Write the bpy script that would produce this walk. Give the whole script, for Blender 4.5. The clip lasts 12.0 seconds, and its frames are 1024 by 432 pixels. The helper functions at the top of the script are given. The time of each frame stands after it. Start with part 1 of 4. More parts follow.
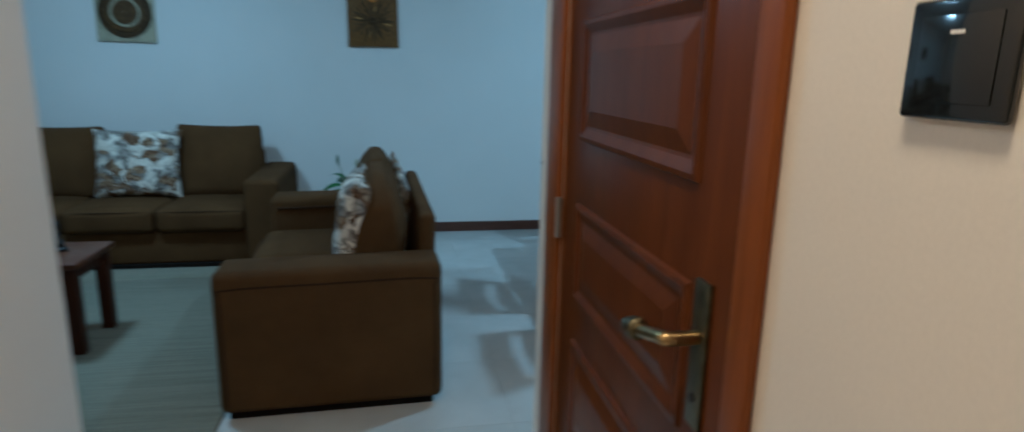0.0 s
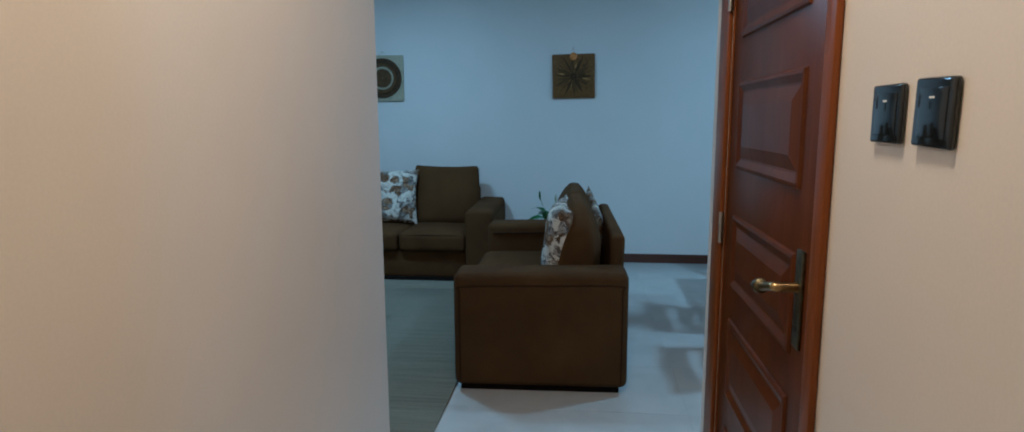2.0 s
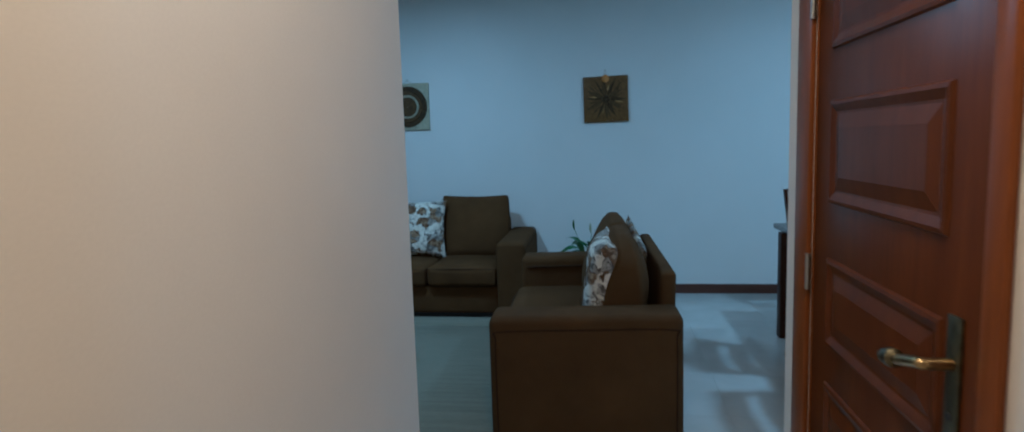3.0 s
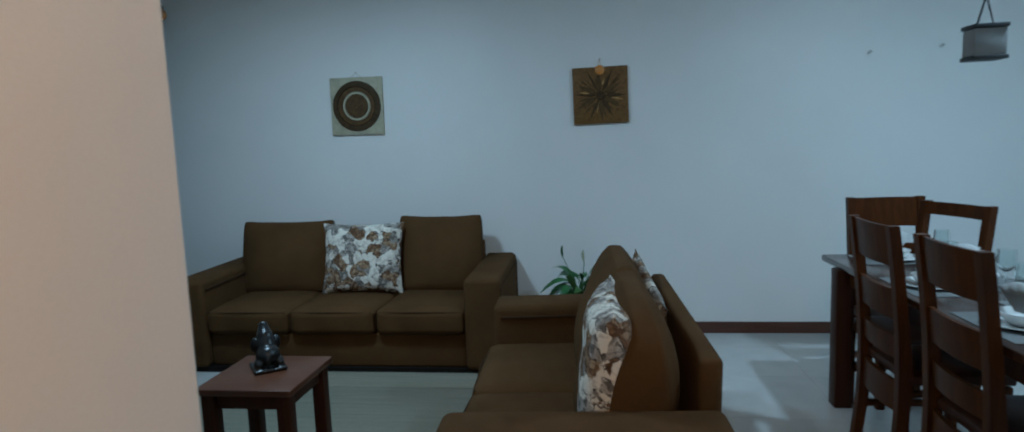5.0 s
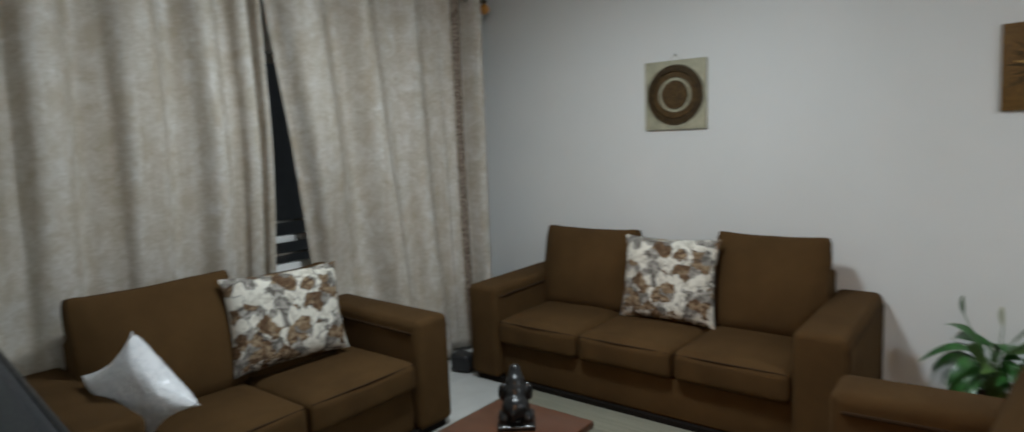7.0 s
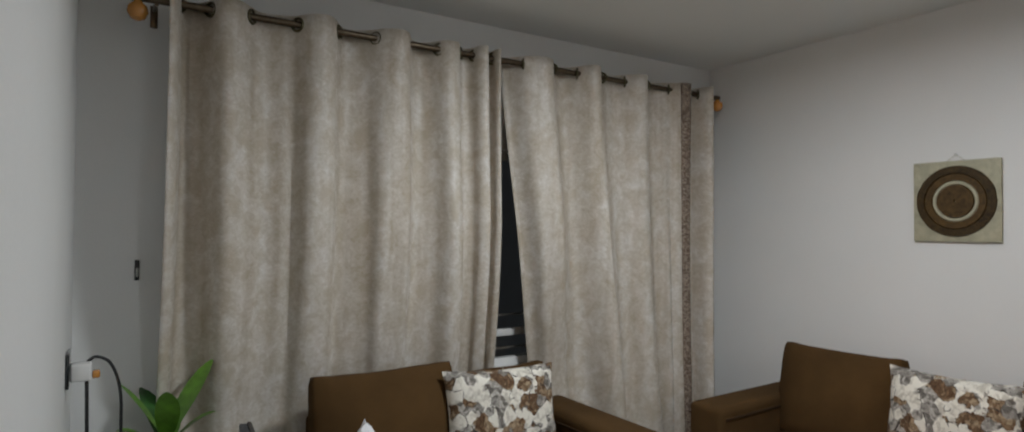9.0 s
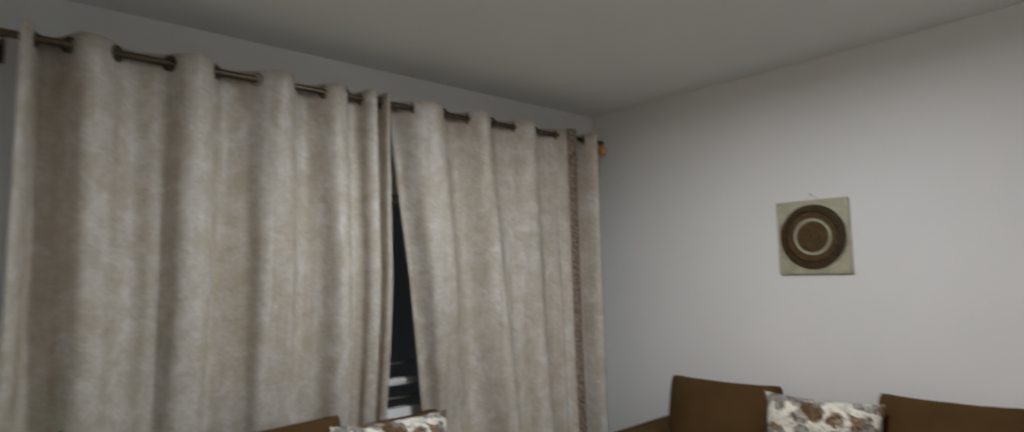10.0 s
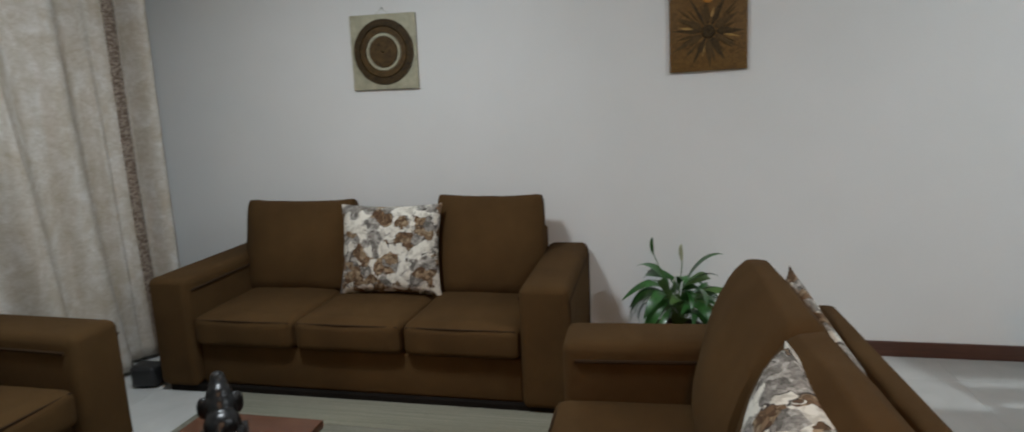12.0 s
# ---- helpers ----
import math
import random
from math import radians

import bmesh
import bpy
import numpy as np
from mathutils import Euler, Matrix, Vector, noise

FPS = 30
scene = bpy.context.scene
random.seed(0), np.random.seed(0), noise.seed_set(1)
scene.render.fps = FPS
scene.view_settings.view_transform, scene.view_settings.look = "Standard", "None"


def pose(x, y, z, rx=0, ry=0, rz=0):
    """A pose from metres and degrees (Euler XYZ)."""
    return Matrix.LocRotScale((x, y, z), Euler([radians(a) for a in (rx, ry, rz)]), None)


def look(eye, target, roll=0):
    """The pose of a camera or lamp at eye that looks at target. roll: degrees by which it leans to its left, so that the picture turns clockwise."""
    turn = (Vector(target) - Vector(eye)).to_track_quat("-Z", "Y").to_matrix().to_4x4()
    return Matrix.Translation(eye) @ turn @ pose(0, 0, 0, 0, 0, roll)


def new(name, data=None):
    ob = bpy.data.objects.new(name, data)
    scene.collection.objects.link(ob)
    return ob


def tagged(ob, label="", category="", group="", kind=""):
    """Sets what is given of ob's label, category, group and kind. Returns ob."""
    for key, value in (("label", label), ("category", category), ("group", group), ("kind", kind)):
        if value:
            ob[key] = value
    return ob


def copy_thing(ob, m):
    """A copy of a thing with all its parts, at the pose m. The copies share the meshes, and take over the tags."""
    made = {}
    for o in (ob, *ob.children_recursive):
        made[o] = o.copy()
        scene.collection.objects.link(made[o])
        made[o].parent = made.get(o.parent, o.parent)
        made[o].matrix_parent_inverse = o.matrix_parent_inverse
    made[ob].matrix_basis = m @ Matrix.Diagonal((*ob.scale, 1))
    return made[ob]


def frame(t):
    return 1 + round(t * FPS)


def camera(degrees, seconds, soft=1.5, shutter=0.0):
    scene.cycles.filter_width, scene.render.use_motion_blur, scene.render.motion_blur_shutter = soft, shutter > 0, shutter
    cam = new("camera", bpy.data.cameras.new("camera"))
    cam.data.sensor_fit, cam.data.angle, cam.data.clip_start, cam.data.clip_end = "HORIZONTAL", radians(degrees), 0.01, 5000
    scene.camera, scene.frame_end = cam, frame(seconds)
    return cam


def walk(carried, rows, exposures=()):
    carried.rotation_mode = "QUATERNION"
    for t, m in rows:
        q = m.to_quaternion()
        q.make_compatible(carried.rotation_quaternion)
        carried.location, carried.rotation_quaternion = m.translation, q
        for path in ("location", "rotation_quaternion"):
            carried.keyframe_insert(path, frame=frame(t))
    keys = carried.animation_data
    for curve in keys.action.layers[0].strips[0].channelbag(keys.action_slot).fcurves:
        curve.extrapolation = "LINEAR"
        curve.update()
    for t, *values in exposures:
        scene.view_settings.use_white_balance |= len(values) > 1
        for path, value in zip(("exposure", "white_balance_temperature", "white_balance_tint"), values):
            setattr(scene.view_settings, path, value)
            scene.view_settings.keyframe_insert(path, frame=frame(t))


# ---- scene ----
cam = camera(77.9, 12.0, 1.6, 0.4)
PATH = [
    (0, (0.492, -0.133, 1.412), (0.855, 1.785, 0.975), 1.2),
    (0.5, (0.341, -0.417, 1.446), (0.321, 1.544, 1.055), -2.3),
    (1, (0.34, -0.564, 1.445), (0.088, 1.386, 1.083), -2.7),
    (1.5, (0.399, -0.677, 1.433), (0.137, 1.268, 1.046), -2.7),
    (2, (0.437, -0.754, 1.426), (0.218, 1.21, 1.12), -0.3),
    (2.5, (0.427, -0.696, 1.442), (0.153, 1.262, 1.142), -1.1),
    (3, (0.34, -0.481, 1.449), (0.043, 1.484, 1.219), -1.8),
    (3.2, (0.328, -0.368, 1.458), (0.043, 1.602, 1.259), -2.2),
    (4.8, (0.28, 0.547, 1.502), (0.038, 2.52, 1.28), -1.2),
    (5, (0.279, 0.658, 1.491), (0.021, 2.628, 1.262), -2.1),
    (5.5, (0.322, 0.927, 1.498), (-0.047, 2.879, 1.266), -1.7),
    (6, (0.312, 1.142, 1.515), (-0.183, 3.065, 1.279), -4.7),
    (6.5, (0.258, 1.359, 1.534), (-0.536, 3.178, 1.294), -5.0),
    (7, (0.237, 1.542, 1.565), (-1.012, 3.086, 1.332), -2.5),
    (7.5, (0.186, 1.609, 1.506), (-1.331, 2.894, 1.281), -0.9),
    (7.7, (0.175, 1.626, 1.493), (-1.415, 2.822, 1.292), -0.7),
    (9.3, (0.025, 1.548, 1.661), (-1.645, 2.641, 1.798), 1.3),
    (9.5, (0.018, 1.537, 1.632), (-1.603, 2.687, 1.854), 0.4),
    (10, (0.052, 1.591, 1.633), (-1.419, 2.933, 1.825), -1.7),
    (10.5, (0.035, 1.684, 1.622), (-1.152, 3.287, 1.481), -1.6),
    (11, (0.013, 1.712, 1.563), (-0.849, 3.502, 1.329), -1.0),
    (11.5, (0.042, 1.758, 1.502), (-0.604, 3.617, 1.143), -2.1),
    (12, (0.059, 1.781, 1.489), (-0.381, 3.699, 1.135), -2.5),
]
walk(cam, [(t, look(eye, target, roll)) for t, eye, target, roll in PATH],
     [(0.0, -0.57, 4090, -17), (1.0, -0.66, 4120, -13), (2.0, -0.68, 4080, -13), (3.0, -0.72, 3930, -14), (4.8, -0.5, 4480, -10), (5.5, -0.32, 5200, -5), (6.5, -0.12, 5800, 0), (7.5, -0.02, 6460, 9), (10.0, -0.02, 6520, 11), (11.0, -0.04, 6380, 9), (12.0, -0.05, 6300, 8)])

# ---------------------------------------------------------------- light
world = bpy.data.worlds.new("night_sky")
scene.world = world
world.use_nodes = True
world.node_tree.nodes["Background"].inputs[0].default_value = (0.055, 0.055, 0.057, 1)
world.node_tree.nodes["Background"].inputs[1].default_value = 1.0


def area_lamp(name, m, size, watts, colour):
    data = bpy.data.lights.new(name, "AREA")
    data.shape, data.size, data.energy, data.color = "DISK", size, watts, colour
    ob = new(name, data)
    ob.matrix_world = m
    return ob


CEIL = 2.9
area_lamp("living_lamp_light", pose(-1.38, 3.48, CEIL - 0.115), 0.34, 39.5, (0.90, 0.96, 1.0))
area_lamp("dining_lamp_light", pose(2.32, 3.26, CEIL - 0.115), 0.15, 37, (0.90, 0.96, 1.0))
area_lamp("corridor_lamp_light", pose(0.38, 0.12, CEIL - 0.115), 0.34, 38, (1.0, 0.54, 0.28))

# ---------------------------------------------------------------- materials


class Nodes:
    def __init__(self, name):
        self.mat = bpy.data.materials.new(name)
        self.mat.use_nodes = True
        self.tree = self.mat.node_tree
        self.bsdf = self.tree.nodes["Principled BSDF"]
        self.coords = self.tree.nodes.new("ShaderNodeTexCoord").outputs["Object"]

    def add(self, kind, **inputs):
        node = self.tree.nodes.new(kind)
        for key, value in inputs.items():
            self.put(node.inputs[key.replace("_", " ")], value)
        return node

    def put(self, socket, value):
        if isinstance(value, bpy.types.NodeSocket):
            self.tree.links.new(value, socket)
        else:
            socket.default_value = value

    def noise(self, scale, detail=3.0, rough=0.6, vector=None, distortion=0.0):
        return self.add("ShaderNodeTexNoise", Vector=vector or self.coords, Scale=scale, Detail=detail, Roughness=rough, Distortion=distortion).outputs["Fac"]

    def scaled(self, s):
        node = self.tree.nodes.new("ShaderNodeVectorMath")
        node.operation = "MULTIPLY"
        self.put(node.inputs[0], self.coords)
        node.inputs[1].default_value = s
        return node.outputs[0]

    def ramp(self, fac, stops):
        node = self.add("ShaderNodeValToRGB", Fac=fac)
        els = node.color_ramp.elements
        while len(els) < len(stops):
            els.new(0.5)
        for el, (pos, col) in zip(els, stops):
            el.position, el.color = pos, (*col, 1)
        return node.outputs["Color"]

    def mix(self, fac, a, b, blend="MIX"):
        node = self.tree.nodes.new("ShaderNodeMix")
        node.data_type, node.blend_type = "RGBA", blend
        self.put(node.inputs[0], fac)
        self.put(node.inputs[6], a if isinstance(a, bpy.types.NodeSocket) else (*a, 1))
        self.put(node.inputs[7], b if isinstance(b, bpy.types.NodeSocket) else (*b, 1))
        return node.outputs[2]

    def bump(self, height, strength, distance=0.002):
        node = self.add("ShaderNodeBump", Height=height, Strength=strength, Distance=distance)
        self.put(self.bsdf.inputs["Normal"], node.outputs[0])

    def done(self, colour=None, rough=0.6, metal=0.0, coat=0.0, sheen=0.0, **more):
        if colour is not None:
            self.put(self.bsdf.inputs["Base Color"], colour if isinstance(colour, bpy.types.NodeSocket) else (*colour, 1))
        self.put(self.bsdf.inputs["Roughness"], rough)
        self.put(self.bsdf.inputs["Metallic"], metal)
        self.put(self.bsdf.inputs["Coat Weight"], coat)
        self.put(self.bsdf.inputs["Sheen Weight"], sheen)
        for key, value in more.items():
            self.put(self.bsdf.inputs[key.replace("_", " ")], value)
        return self.mat


def painted(name, dark, light, rough=0.55):
    n = Nodes(name)
    big, fine = n.noise(0.9, 4), n.noise(160, 2)
    col = n.ramp(big, [(0.3, dark), (0.7, light)])
    n.bump(n.noise(45, 5, 0.7), 0.12, 0.002)
    return n.done(n.mix(0.05, col, n.ramp(fine, [(0.3, (0.3, 0.3, 0.3)), (0.7, (1, 1, 1))]), "MULTIPLY"), rough)


WALL = painted("white_wall_paint", (0.76, 0.765, 0.75), (0.81, 0.81, 0.80), 0.5)
CREAM = painted("cream_wall_paint", (0.74, 0.69, 0.62), (0.80, 0.75, 0.68), 0.45)
CEILING = painted("ceiling_paint", (0.81, 0.81, 0.79), (0.85, 0.85, 0.83), 0.7)


def fabric(name, dark, light, weave=900.0):
    n = Nodes(name)
    soft = n.noise(3.0, 4, 0.6)
    thread = n.noise(weave, 2, 0.8)
    col = n.mix(0.55, n.ramp(soft, [(0.3, dark), (0.7, light)]), n.ramp(thread, [(0.3, (0.55, 0.55, 0.55)), (0.7, (1.25, 1.25, 1.25))]), "MULTIPLY")
    both = n.mix(0.38, n.noise(weave * 0.6, 2), n.noise(9, 3))
    n.bump(both, 0.55, 0.008)
    return n.done(col, 0.95, Specular_IOR_Level=0.12)


BROWN = fabric("brown_upholstery", (0.071, 0.0385, 0.0142), (0.103, 0.0565, 0.0208))
PIPING = fabric("dark_piping", (0.035, 0.02, 0.01), (0.05, 0.028, 0.014))
PLINTH = fabric("black_underside", (0.01, 0.008, 0.006), (0.016, 0.012, 0.01))


def floral():
    """Cream cloth printed with clumps of grey veined leaves and brown flowers on thin dark stems."""
    n = Nodes("floral_print")

    def math_node(op, a, b):
        node = n.tree.nodes.new("ShaderNodeMath")
        node.operation = op
        n.put(node.inputs[0], a)
        n.put(node.inputs[1], b)
        return node.outputs[0]

    bend = n.add("ShaderNodeTexNoise", Vector=n.coords, Scale=16.0, Detail=2.0)
    warp = n.tree.nodes.new("ShaderNodeVectorMath")
    warp.operation = "MULTIPLY_ADD"
    n.put(warp.inputs[0], bend.outputs["Color"])
    warp.inputs[1].default_value = (0.06, 0.06, 0.06)
    n.put(warp.inputs[2], n.coords)
    clump = n.add("ShaderNodeTexVoronoi", Vector=warp.outputs[0], Scale=16.5)
    pick = n.tree.nodes.new("ShaderNodeSeparateColor")
    n.put(pick.inputs[0], clump.outputs["Color"])
    petal = n.add("ShaderNodeTexVoronoi", Vector=warp.outputs[0], Scale=50.0)
    vein = n.tree.nodes.new("ShaderNodeTexVoronoi")
    vein.feature = "DISTANCE_TO_EDGE"
    n.put(vein.inputs["Vector"], warp.outputs[0])
    vein.inputs["Scale"].default_value = 50.0
    crease = n.ramp(vein.outputs["Distance"], [(0.0, (0.42, 0.40, 0.38)), (0.12, (0.95, 0.95, 0.95)), (0.35, (1.1, 1.1, 1.1))])
    tone = n.tree.nodes.new("ShaderNodeSeparateColor")
    n.put(tone.inputs[0], petal.outputs["Color"])
    hatch = n.ramp(n.noise(1.0, 3, 0.7, n.scaled((70.0, 70.0, 220.0))), [(0.38, (0.55, 0.54, 0.52)), (0.58, (1.2, 1.2, 1.2))])
    cream = n.mix(0.6, (0.72, 0.685, 0.605), n.ramp(n.noise(30, 3, 0.6, None, 0.6), [(0.38, (0.52, 0.49, 0.45)), (0.52, (1.06, 1.06, 1.06))]), "MULTIPLY")
    brown = n.mix(0.85, n.ramp(tone.outputs[0], [(0.2, (0.115, 0.066, 0.036)), (0.5, (0.21, 0.130, 0.073)), (0.8, (0.34, 0.25, 0.16))]), crease, "MULTIPLY")
    grey = n.mix(0.8, n.ramp(tone.outputs[1], [(0.2, (0.15, 0.136, 0.12)), (0.5, (0.27, 0.25, 0.225)), (0.85, (0.43, 0.40, 0.36))]), hatch, "MULTIPLY")
    edge = math_node("ADD", clump.outputs["Distance"], math_node("MULTIPLY", petal.outputs["Distance"], 0.35))
    blob = n.ramp(edge, [(0.98, (1, 1, 1)), (1.04, (0, 0, 0))])
    leafy = n.mix(1.0, blob, n.ramp(pick.outputs[0], [(0.33, (0, 0, 0)), (0.34, (1, 1, 1))]), "MULTIPLY")
    flower = n.mix(1.0, blob, n.ramp(pick.outputs[0], [(0.68, (0, 0, 0)), (0.69, (1, 1, 1))]), "MULTIPLY")
    col = n.mix(leafy, cream, grey)
    col = n.mix(flower, col, brown)
    stem = n.tree.nodes.new("ShaderNodeTexVoronoi")
    stem.feature = "DISTANCE_TO_EDGE"
    n.put(stem.inputs["Vector"], warp.outputs[0])
    stem.inputs["Scale"].default_value = 16.5
    line = n.ramp(stem.outputs["Distance"], [(0.018, (1, 1, 1)), (0.035, (0, 0, 0))])
    gate = n.ramp(n.noise(17, 2), [(0.52, (0, 0, 0)), (0.56, (1, 1, 1))])
    col = n.mix(n.mix(1.0, line, gate, "MULTIPLY"), col, (0.05, 0.04, 0.035))
    n.bump(n.noise(700, 2), 0.4, 0.002)
    return n.done(col, 0.9, Specular_IOR_Level=0.2)


FLORAL = floral()


def satin():
    n = Nodes("white_satin")
    col = n.ramp(n.noise(30, 4, 0.7, distortion=1.0), [(0.3, (0.70, 0.71, 0.74)), (0.55, (0.86, 0.86, 0.88))])
    n.bump(n.noise(14, 4, 0.6, None, 0.8), 0.7, 0.016)
    return n.done(col, 0.27, sheen=0.2)


SATIN = satin()


def wood(name, dark, light, rough, coat, grain=(2.0, 2.0, 26.0), gloss=0.5):
    n = Nodes(name)
    v = n.scaled(grain)
    rings = n.noise(2.2, 6, 0.65, v, 0.6)
    fine = n.noise(14, 3, 0.7, v)
    col = n.ramp(rings, [(0.28, dark), (0.72, light)])
    col = n.mix(0.35, col, n.ramp(fine, [(0.3, (0.6, 0.6, 0.6)), (0.7, (1.15, 1.15, 1.15))]), "MULTIPLY")
    n.bump(fine, 0.12, 0.001)
    return n.done(col, n.add("ShaderNodeMapRange", Value=n.noise(5, 3), To_Min=rough * 0.75, To_Max=rough * 1.25).outputs[0], coat=coat, Specular_IOR_Level=gloss)


DOOR_WOOD = wood("varnished_door_wood", (0.068, 0.0185, 0.0026), (0.122, 0.036, 0.0048), 0.34, 0.0, (7.0, 7.0, 0.7), 0.22)
CASING_WOOD = wood("varnished_casing_wood", (0.15, 0.043, 0.0065), (0.225, 0.071, 0.011), 0.36, 0.0, (9.0, 9.0, 0.6), 0.2)
TABLE_WOOD = wood("reddish_brown_wood", (0.062, 0.020, 0.0075), (0.108, 0.037, 0.0125), 0.38, 0.05, (1.0, 12.0, 12.0))
LEG_WOOD = wood("dark_brown_wood", (0.030, 0.0105, 0.0045), (0.052, 0.019, 0.0085), 0.42, 0.0, (14.0, 14.0, 1.0), 0.14)
CHAIR_WOOD = wood("chestnut_wood", (0.036, 0.0105, 0.0022), (0.080, 0.026, 0.005), 0.40, 0.0, (12.0, 12.0, 1.0), 0.1)
SKIRT_WOOD = wood("skirting_wood", (0.06, 0.022, 0.012), (0.10, 0.038, 0.02), 0.4, 0.1, (1.0, 14.0, 14.0))


def floor_tile():
    n = Nodes("porcelain_tile")
    rnd = n.add("ShaderNodeObjectInfo").outputs["Random"]
    cloud = n.noise(2.6, 5, 0.6, distortion=0.8)
    col = n.ramp(cloud, [(0.3, (0.51, 0.51, 0.49)), (0.7, (0.60, 0.60, 0.58))])
    col = n.mix(0.06, col, n.ramp(rnd, [(0.0, (0.6, 0.6, 0.6)), (1.0, (1, 1, 1))]), "MULTIPLY")
    smear = n.add("ShaderNodeMapRange", Value=n.noise(3.5, 5, 0.7), From_Min=0.3, From_Max=0.7, To_Min=0.19, To_Max=0.26)
    n.bump(n.noise(1.4, 2), 0.05, 0.004)
    return n.done(col, smear.outputs[0], Specular_IOR_Level=0.36)


TILE = floor_tile()
n = Nodes("tile_grout")
GROUT = n.done(n.ramp(n.noise(30), [(0.3, (0.44, 0.44, 0.42)), (0.7, (0.50, 0.50, 0.48))]), 0.9)


def rug_weave(name="rug_weave", gain=0.59):
    n = Nodes(name)
    stripe = n.noise(1.0, 3, 0.7, n.scaled((1.2, 70.0, 1.0)))
    fleck = n.noise(1.0, 2, 0.7, n.scaled((60.0, 220.0, 60.0)))
    col = n.ramp(stripe, [(0.30, [gain * c for c in (0.25, 0.24, 0.17)]), (0.5, [gain * c for c in (0.34, 0.33, 0.245)]), (0.72, [gain * c for c in (0.43, 0.415, 0.315)])])
    col = n.mix(0.5, col, n.ramp(fleck, [(0.3, (0.65, 0.65, 0.65)), (0.7, (1.15, 1.15, 1.15))]), "MULTIPLY")
    n.bump(n.mix(0.5, stripe, fleck), 0.8, 0.006)
    return n.done(col, 0.95, sheen=0.1)


RUG = rug_weave()


def curtain_cloth():
    """Beige satin ground with a silvery crackled weave in drifting patches, and fold shading painted in vertical bands.
    """
    n = Nodes("jacquard_curtain")
    crinkle = n.noise(1.0, 3, 0.7, n.scaled((30.0, 34.0, 46.0)), 1.0)
    patch = n.noise(1.0, 4, 0.65, n.scaled((8.0, 11.0, 9.0)), 0.5)
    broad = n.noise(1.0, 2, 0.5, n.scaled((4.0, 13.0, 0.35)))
    silver = n.ramp(n.mix(0.22, patch, crinkle), [(0.40, (0, 0, 0)), (0.64, (1, 1, 1))])
    col = n.mix(silver, n.ramp(crinkle, [(0.3, (0.46, 0.405, 0.325)), (0.7, (0.505, 0.45, 0.37))]), n.ramp(crinkle, [(0.35, (0.585, 0.545, 0.495)), (0.7, (0.68, 0.65, 0.61))]))
    # painted fold shade: vertical bands darken and lighten the cloth colour
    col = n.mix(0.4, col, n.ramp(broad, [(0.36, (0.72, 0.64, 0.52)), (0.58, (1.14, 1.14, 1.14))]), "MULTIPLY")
    n.bump(n.mix(0.5, crinkle, n.noise(420, 2)), 0.4, 0.003)
    rough = n.ramp(silver, [(0.0, (0.70, 0.70, 0.70)), (1.0, (0.36, 0.36, 0.36))])
    return n.done(col, rough)


CURTAIN = curtain_cloth()


# dashed brown for the added strip that darkens one curtain fold
def fold_line_paint():
    n = Nodes("brown_fold_line")
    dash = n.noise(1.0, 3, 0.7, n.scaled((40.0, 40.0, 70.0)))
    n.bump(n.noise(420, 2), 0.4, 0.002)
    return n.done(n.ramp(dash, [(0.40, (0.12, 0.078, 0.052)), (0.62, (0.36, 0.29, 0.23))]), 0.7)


FOLD_LINE = fold_line_paint()


def plain(name, colour, rough, metal=0.0, coat=0.0, spread=0.12, scale=12.0):
    n = Nodes(name)
    lo, hi = [max(0.0, c * (1 - spread)) for c in colour], [min(1.0, c * (1 + spread)) for c in colour]
    r = n.add("ShaderNodeMapRange", Value=n.noise(scale * 2, 3), To_Min=rough * 0.7, To_Max=min(1.0, rough * 1.3)).outputs[0]
    return n.done(n.ramp(n.noise(scale, 4), [(0.3, lo), (0.7, hi)]), r, metal, coat)


BLACK_GLOSS = plain("black_switch_plastic", (0.012, 0.014, 0.016), 0.12, coat=0.4)
BLACK_MATT = plain("black_plastic", (0.014, 0.014, 0.015), 0.5)
BLACK_STONE = plain("black_polished_stone", (0.007, 0.007, 0.0075), 0.32, coat=0.0, spread=0.5, scale=30)
GREY_PLASTIC = plain("dark_grey_plastic", (0.023, 0.025, 0.030), 0.55, scale=60)
BRASS = plain("worn_brass", (0.42, 0.31, 0.14), 0.3, 1.0, spread=0.3, scale=40)
OLD_BRASS = plain("tarnished_brass", (0.14, 0.125, 0.075), 0.42, 1.0, spread=0.3, scale=40)
STEEL = plain("brushed_steel", (0.5, 0.5, 0.48), 0.3, 1.0)
ROD_METAL = plain("dark_bronze_rod", (0.13, 0.10, 0.07), 0.38, 1.0, spread=0.25, scale=50)
AMBER = plain("amber_finial", (0.55, 0.24, 0.05), 0.25, coat=0.4)
WHITE_PLASTIC = plain("white_plastic", (0.75, 0.75, 0.73), 0.35, spread=0.04)
WINDOW_WHITE = plain("white_window_frame", (0.72, 0.72, 0.70), 0.4, spread=0.05)
LEAF = plain("glossy_green_leaf", (0.030, 0.105, 0.022), 0.33, coat=0.2, spread=0.45, scale=16)
LEAF_PALE = plain("pale_striped_leaf", (0.12, 0.27, 0.03), 0.36, coat=0.2, spread=0.4, scale=14)
STEM = plain("green_stem", (0.07, 0.14, 0.03), 0.5)
CANE = plain("brown_cane", (0.10, 0.075, 0.04), 0.8, spread=0.4, scale=40)
SPATHE = plain("withered_spathe", (0.45, 0.47, 0.30), 0.6, spread=0.3)
